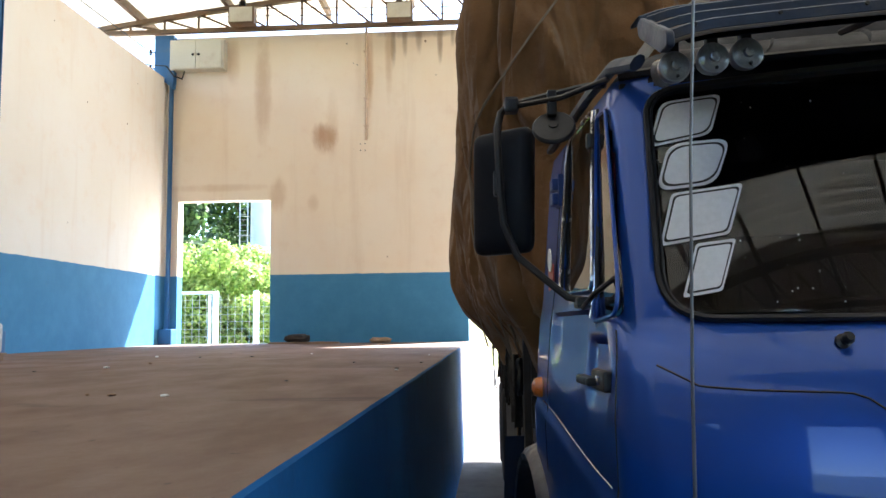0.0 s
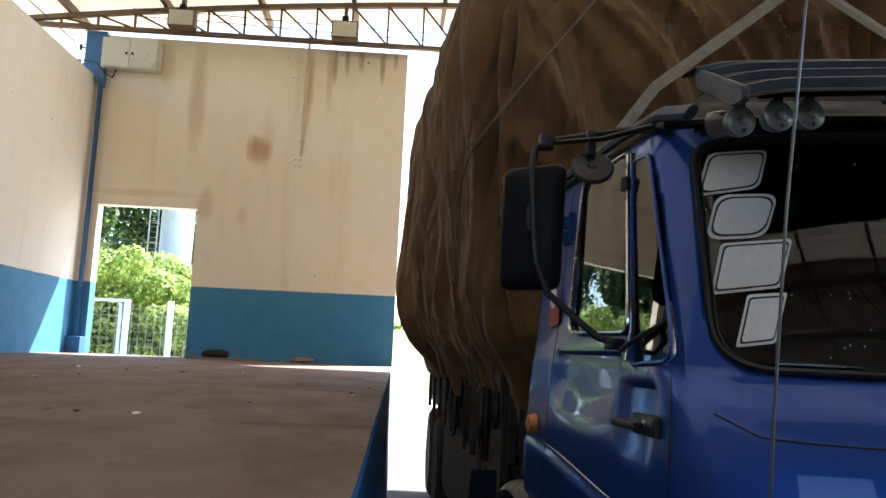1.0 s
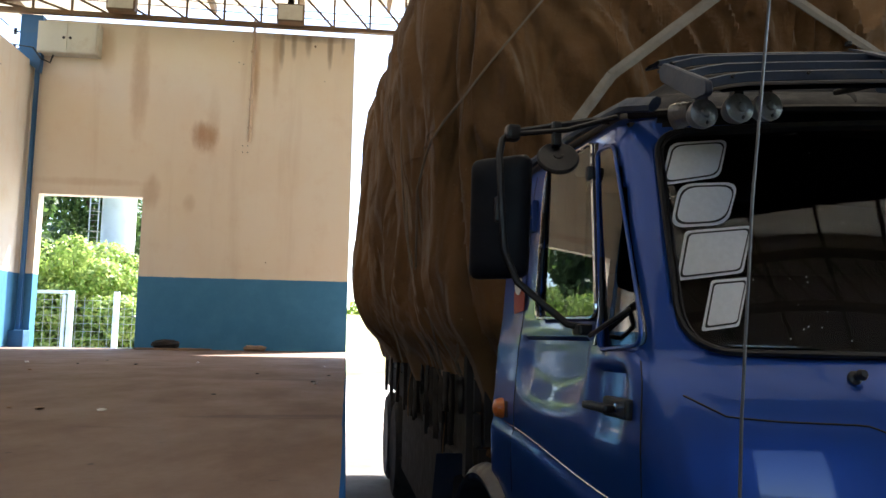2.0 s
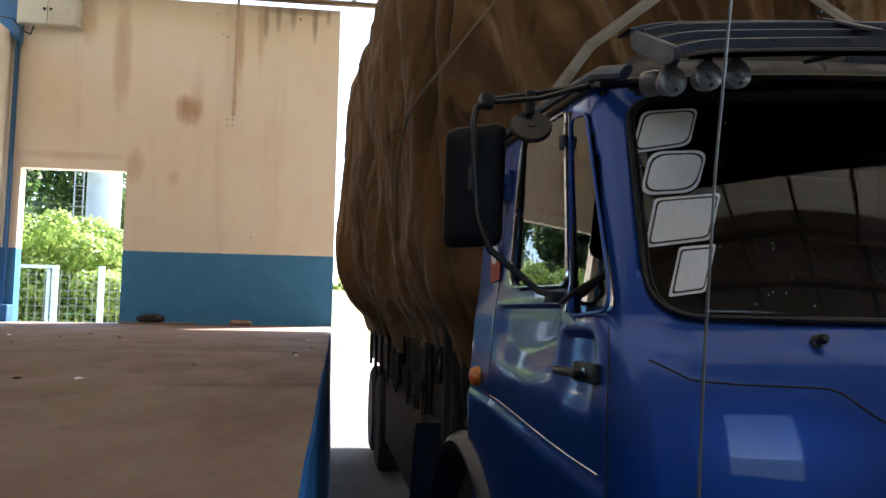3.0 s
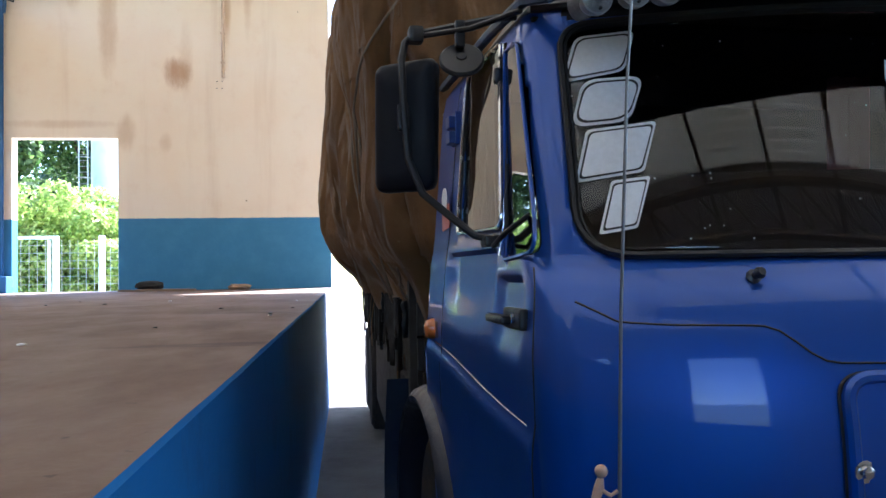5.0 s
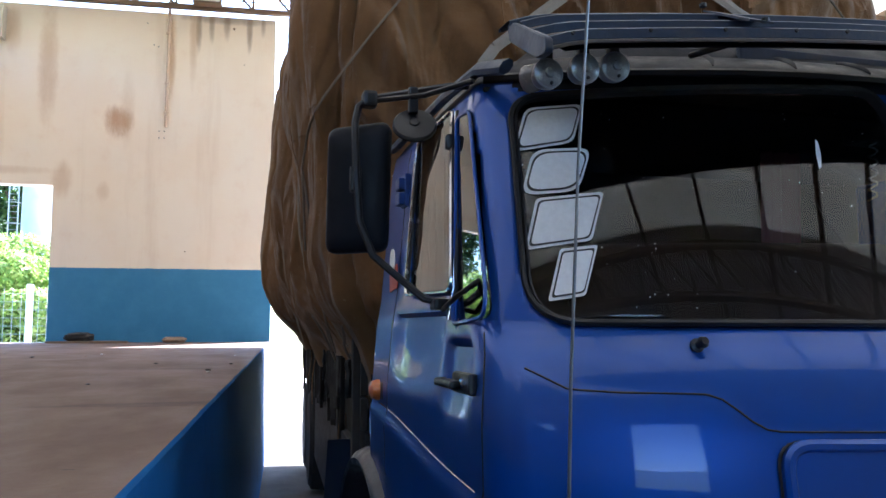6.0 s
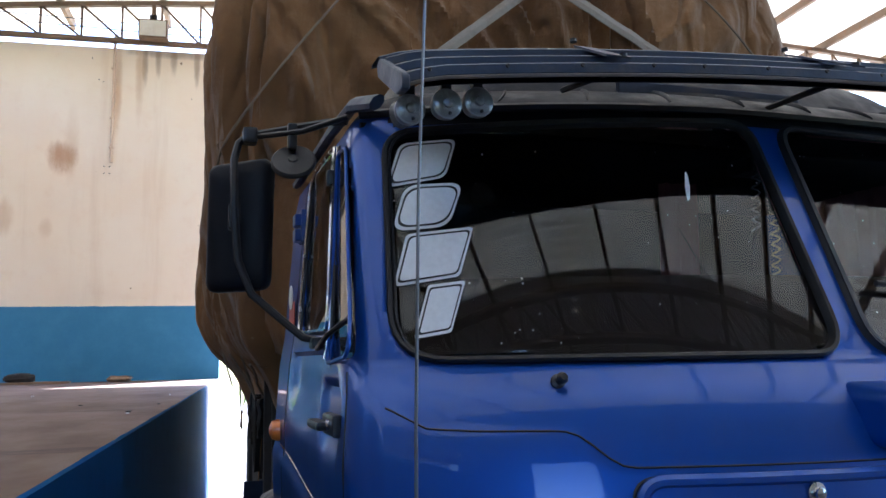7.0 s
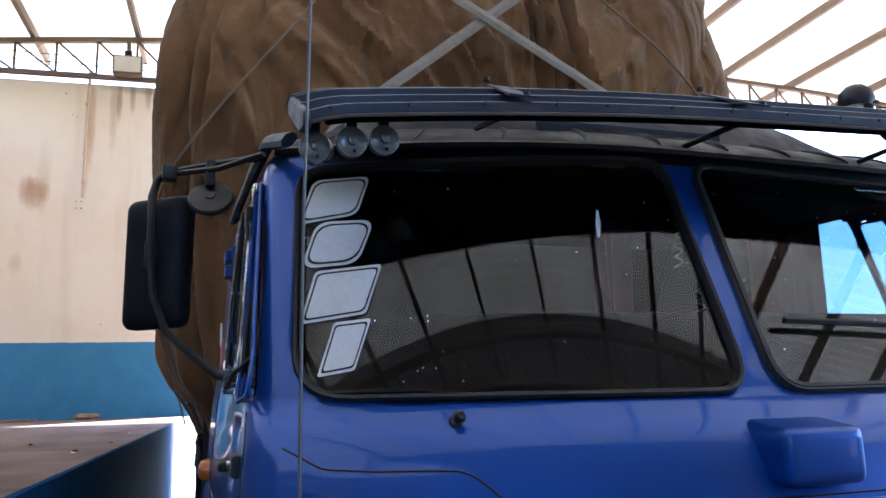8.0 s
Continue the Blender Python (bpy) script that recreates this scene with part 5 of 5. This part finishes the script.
F_TAB = [(1.20, 1.66), (1.6, 1.60), (2.3, 1.58), (3.0, 1.59), (3.6, 1.75), (4.1, 2.1), (4.3, 2.45), (4.45, 2.9)]
REAR_V = 7.95
S_SIDE = [REAR_V - 0.045 * k for k in range(60)] + [5.25 - 0.03 * k for k in range(1, 109)]


def tarp_base(s, w):
    """s: -2..-1 the left side from rear to front, -1..1 the front, 1..2 the right side; with round corners."""
    a, f, r = lerp(A_TAB, w) + 0.09 * smooth01(0.2, 0.8, s) * smooth01(4.3, 3.6, w), lerp(F_TAB, w), 0.45
    sg = -1 if s < 0 else 1
    q = abs(s)
    if q > 1:
        v = f + r + (q - 1) * (REAR_V - f - r)
        swell = 0.17 * math.exp(-((v - 5.2) / 2.1) ** 2) * smooth01(1.1, 1.9, w) * smooth01(4.6, 3.2, w)
        return Vector((sg * (a + swell * smooth01(f + r, f + r + 0.8, v)), v, w))
    arc, flat = r * 1.35, a - r
    d = q * (arc + flat)
    if d < flat:
        return Vector((sg * d, f, w))
    t = (d - flat) / arc
    p = Vector((a - r, f)) * (1 - t) ** 2 + Vector((a, f)) * 2 * t * (1 - t) + Vector((a, f + r)) * t * t
    return Vector((sg * p.x, p.y, w))


def crease(x):
    return 1 - 2 * math.sqrt(x * x + 0.0016)


def valley(x):
    return min(1.0, (abs(x) * 2.2) ** 0.6)


def fold(s, w, p):
    """How far the cloth stands out at a place: hanging folds on the side, slanting ones on the front."""
    side = smooth01(0.45, 0.9, -s)
    x = p.x - p.y * 0.9
    warp = 0.35 * noise.noise((x * 1.3, w * 1.1, 8.8)) + 0.12 * noise.noise((x * 3.5, w * 2.2, 1.1))
    edge = 1 - 0.6 * smooth01(0.55, 0.85, s)
    def groove(n, width):
        return math.exp(-(n / width) ** 2)
    big = 0.04 * noise.noise((x * 0.9, w * 1.2, 5.5)) + 0.02 * noise.noise((x * 2.2, w * 2.0, 6.5))
    m1 = smooth01(-0.35, 0.35, noise.noise((x * 1.7, w * 0.9, 2.2)))
    m2 = smooth01(-0.25, 0.25, noise.noise((x * 1.1 + 7, w * 1.3, 3.2)))
    m3 = smooth01(-0.2, 0.3, noise.noise((x * 1.4 + 3, w * 1.6, 9.2)))
    h1 = noise.noise((x * 3.4 + warp * 1.2 + 0.3 * w, w * 0.3, 1.7))
    h2 = noise.noise((x * 4.8 + warp * 1.8 - 0.4 * w, w * 0.4, 4.2))
    h3 = noise.noise((x * 11 + warp * 2.5 + 0.8 * w, w * 0.5, 6.1))
    hang = (0.5 + 0.5 * m1) * 0.13 * valley(h1) + (0.25 + 0.75 * m2) * 0.07 * crease(h2) + m3 * 0.012 * crease(h3) - 0.03 * groove(h2 - 0.25, 0.06) * m1
    d, e = p.x * 0.86 + w * 0.42 + warp * 0.45, w - p.x * 0.5
    if p.x > 0.1:
        d = d + (p.x * 0.7 - w * 0.7 + warp * 0.3 - d) * smooth01(0.1, 0.5, p.x)
    d1, d2, d3 = noise.noise((d * 2.7, e * 0.35, 7.1)), noise.noise((d * 5.4, e * 0.4, 2.4)), noise.noise((d * 11.0 + e * 0.6, e * 0.5, 3.9))
    cross = noise.noise((p.x * 2.8 - w * 1.9 + warp, e * 0.5, 4.4))
    slant = (0.5 + 0.5 * m1) * 0.115 * valley(d1) + (0.3 + 0.7 * m2) * 0.085 * crease(d2) + (0.2 + 0.8 * m3) * 0.032 * crease(d3) - 0.03 * groove(cross, 0.05) * (1 - m2)
    fine = 0.007 * crease(noise.noise((x * 10 + warp * 3 + w * 1.2, w * 2.0, 0.5))) + 0.004 * noise.noise((x * 23, w * 19, 0))
    return (big + hang * side + slant * (1 - side)) * edge + fine - 0.07


qs = sorted({*[-1 - (v - 2.0) / (REAR_V - 2.0) for v in S_SIDE if v >= 2.0], *[-1 + k / 100 for k in range(201)], *[1 + 0.05 * k for k in range(21)]})
WL = [1.30 + 0.0225 * k for k in range(112)] + [3.85 + 0.05 * k for k in range(13)]


def hem(s, p):
    """The height of the cloth's lower edge along the load."""
    h = 1.29 + 0.06 * noise.noise((p.y * 2.3, p.x * 2, 0)) + 0.035 * noise.noise((p.y * 7, p.x * 7, 3))
    h -= 0.10 * smooth01(4.2, 2.2, p.y)
    h -= 0.16 * smooth01(0.34, 0.0, abs(p.x + 1.12)) * smooth01(2.2, 1.7, p.y)
    return h


TARP = {}


def tarp(s, w):
    p0 = tarp_base(s, max(w, 1.3))
    if w < 1.95:
        h = hem(s, p0)
        w = h + (w - 1.30) * (1.95 - h) / 0.65
    p = tarp_base(s, w)
    e = 1e-3
    tang = tarp_base(min(s + e, 2), w) - tarp_base(max(s - e, -2), w)
    nrm = Vector((tang.y, -tang.x, 0))
    nrm = nrm.normalized() if nrm.length > 1e-9 else Vector((0, -1, 0))
    tuck = 0.05 * smooth01(1.62, 1.42, w)
    return p + nrm * (fold(s, w, p) - tuck)


load = thing("tarpaulined_load", "tall load under a creased brown canvas tarpaulin", "load", T2)
bm = grid(bmesh.new(), len(WL) - 1, len(qs) - 1, lambda i, j: tarp(qs[j], WL[i]))
top = [tarp(q, WL[-1]) for q in qs]
part("tarpaulin", bm, M_CANVAS, load, smooth=True)
lid = bmesh.new()
vs = [lid.verts.new(p) for p in top]
c0 = lid.verts.new((0, 5.0, 4.55))
for a, b in zip(vs, vs[1:]):
    lid.faces.new((a, b, c0))
lid.faces.new((vs[-1], vs[0], c0))
part("tarpaulin_top", lid, M_CANVAS, load, smooth=True)
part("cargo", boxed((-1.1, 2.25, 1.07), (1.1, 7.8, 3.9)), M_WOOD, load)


def lay(a, b, lift=0.012, n=22):
    """Points over the cloth from (s, w) to (s, w)."""
    out = []
    for k in range(n + 1):
        s, w = a[0] + (b[0] - a[0]) * k / n, a[1] + (b[1] - a[1]) * k / n
        p = tarp(s, w)
        c = Vector((0, 4.5, w))
        out.append(p + (p - c).normalized() * lift)
    return out


def s_of(u, w):
    return min([k / 400 for k in range(-400, 401)], key=lambda q: abs(tarp_base(q, w).x - u))


ROPES = [((s_of(-0.70, 3.3), 3.3), (s_of(-1.25, 2.52), 2.52)), ((s_of(-1.25, 2.52), 2.52), (-1.0, 2.2)), ((-1.0, 2.2), (-1.06, 1.45)),
         ((s_of(0.52, 3.42), 3.42), (s_of(1.04, 2.86), 2.86)), ((-1.14, 3.6), (-1.16, 1.4)), ((-1.10, 2.3), (-1.03, 1.5)), ((-1.0, 2.2), (-1.12, 1.4)), ((-1.3, 2.9), (-1.26, 1.4)), ((-1.07, 1.6), (-1.10, 1.35)),
         ((-0.84, 1.62), (-0.98, 1.52)), ((-0.98, 1.52), (-1.04, 1.38))]
for a, b in ROPES:
    pts = lay(a, b, 0.055, 36)
    for _ in range(150):
        pts = [pts[0]] + [p * 0.5 + (q + r) * 0.25 for q, p, r in zip(pts, pts[1:], pts[2:])] + [pts[-1]]
    ob = part("lashing_rope", tube(bmesh.new(), pts, 0.0055, 6), M_ROPE, load, smooth=True)
    ob.parent = None
    ob.matrix_world = T2
    tagged(ob, "thin grey rope lashed over the tarpaulin", "rope", "lashing ropes")


# sewn seams of the canvas
for a, b in (((-1.05, 3.6), (-1.055, 1.5)), ((-1.3, 2.36), (-0.80, 2.42)), ((-1.2, 3.7), (-1.21, 1.45)), ((-0.42, 3.6), (-0.40, 2.2)), ((-0.80, 1.62), (-1.02, 1.60))):
    pts = lay(a, b, 0.003, 90)
    part("canvas_seam", tube(bmesh.new(), pts, 0.003, 5), M_CANVAS, load, smooth=True)


def strap(a, b, label):
    a, b = Vector(a), Vector(b)
    d = (b - a).normalized()
    up = d.cross(Vector((0, 1, 0))).normalized()
    bm = bmesh.new()
    n = 40

    def at(i, j):
        p = a.lerp(b, i / n)
        q = p + up * (0.022 * (j - 1) + 0.002 * noise.noise((i * 0.4, j, 0)))
        return (q.x, q.y + 0.004 * noise.noise((i * 0.3, 4, 1)) - (0.004 if j == 1 else 0), q.z)
    grid(bm, n, 2, at)
    ob = part("load_strap", bm, M_STRAP)
    ob.modifiers.new("thickness", "SOLIDIFY").thickness = 0.006
    ob.matrix_world = T
    tagged(ob, label, "strap", "load straps")


strap((-0.60, 1.49, 2.615), (0.36, 1.47, 3.39), "worn flat grey strap crossing the load's front")
strap((-0.36, 1.455, 3.32), (0.66, 1.475, 2.80), "worn flat grey strap crossing the load's front")
strap((-1.0, 1.5, 2.06), (-0.60, 1.49, 2.615), "worn flat grey strap crossing the load's front")

# frayed cords below the tarpaulin's edge
rng = random.Random(11)
for k in range(28):
    v = 1.9 + 3.4 * rng.random() ** 1.4
    q = -1 - (v - 2.0) / (REAR_V - 2.0)
    p = tarp(q, 1.30)
    ln = rng.uniform(0.05, 0.42)
    dx = rng.uniform(-0.03, 0.01)
    pts = [(p.x - 0.012 + dx * t + 0.008 * math.sin(5 * t + k), p.y + 0.03 * math.sin(3 * t + k), p.z + 0.08 - ln * t) for t in [i / 6 for i in range(7)]]
    ob = part("frayed_cord", tube(bmesh.new(), pts, rng.choice([0.002, 0.003, 0.006]), 5), rng.choice([M_CANVAS, M_WOOD, M_WOOD]))
    ob.matrix_world = T2
    tagged(ob, "frayed cord end dangling at the tarpaulin's hem", "cord", "dangling cords")
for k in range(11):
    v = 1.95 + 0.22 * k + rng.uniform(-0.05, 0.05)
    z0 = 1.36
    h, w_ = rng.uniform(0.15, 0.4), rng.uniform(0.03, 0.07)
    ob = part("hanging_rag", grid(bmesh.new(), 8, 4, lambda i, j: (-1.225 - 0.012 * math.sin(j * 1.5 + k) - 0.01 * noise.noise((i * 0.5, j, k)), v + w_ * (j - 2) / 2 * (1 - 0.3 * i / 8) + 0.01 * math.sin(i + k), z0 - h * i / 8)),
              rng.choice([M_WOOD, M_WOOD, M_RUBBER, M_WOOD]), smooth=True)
    ob.modifiers.new("thickness", "SOLIDIFY").thickness = 0.008
    ob.matrix_world = T2
    tagged(ob, "dark rag hanging beside the cargo bed", "rag", "hanging rags")
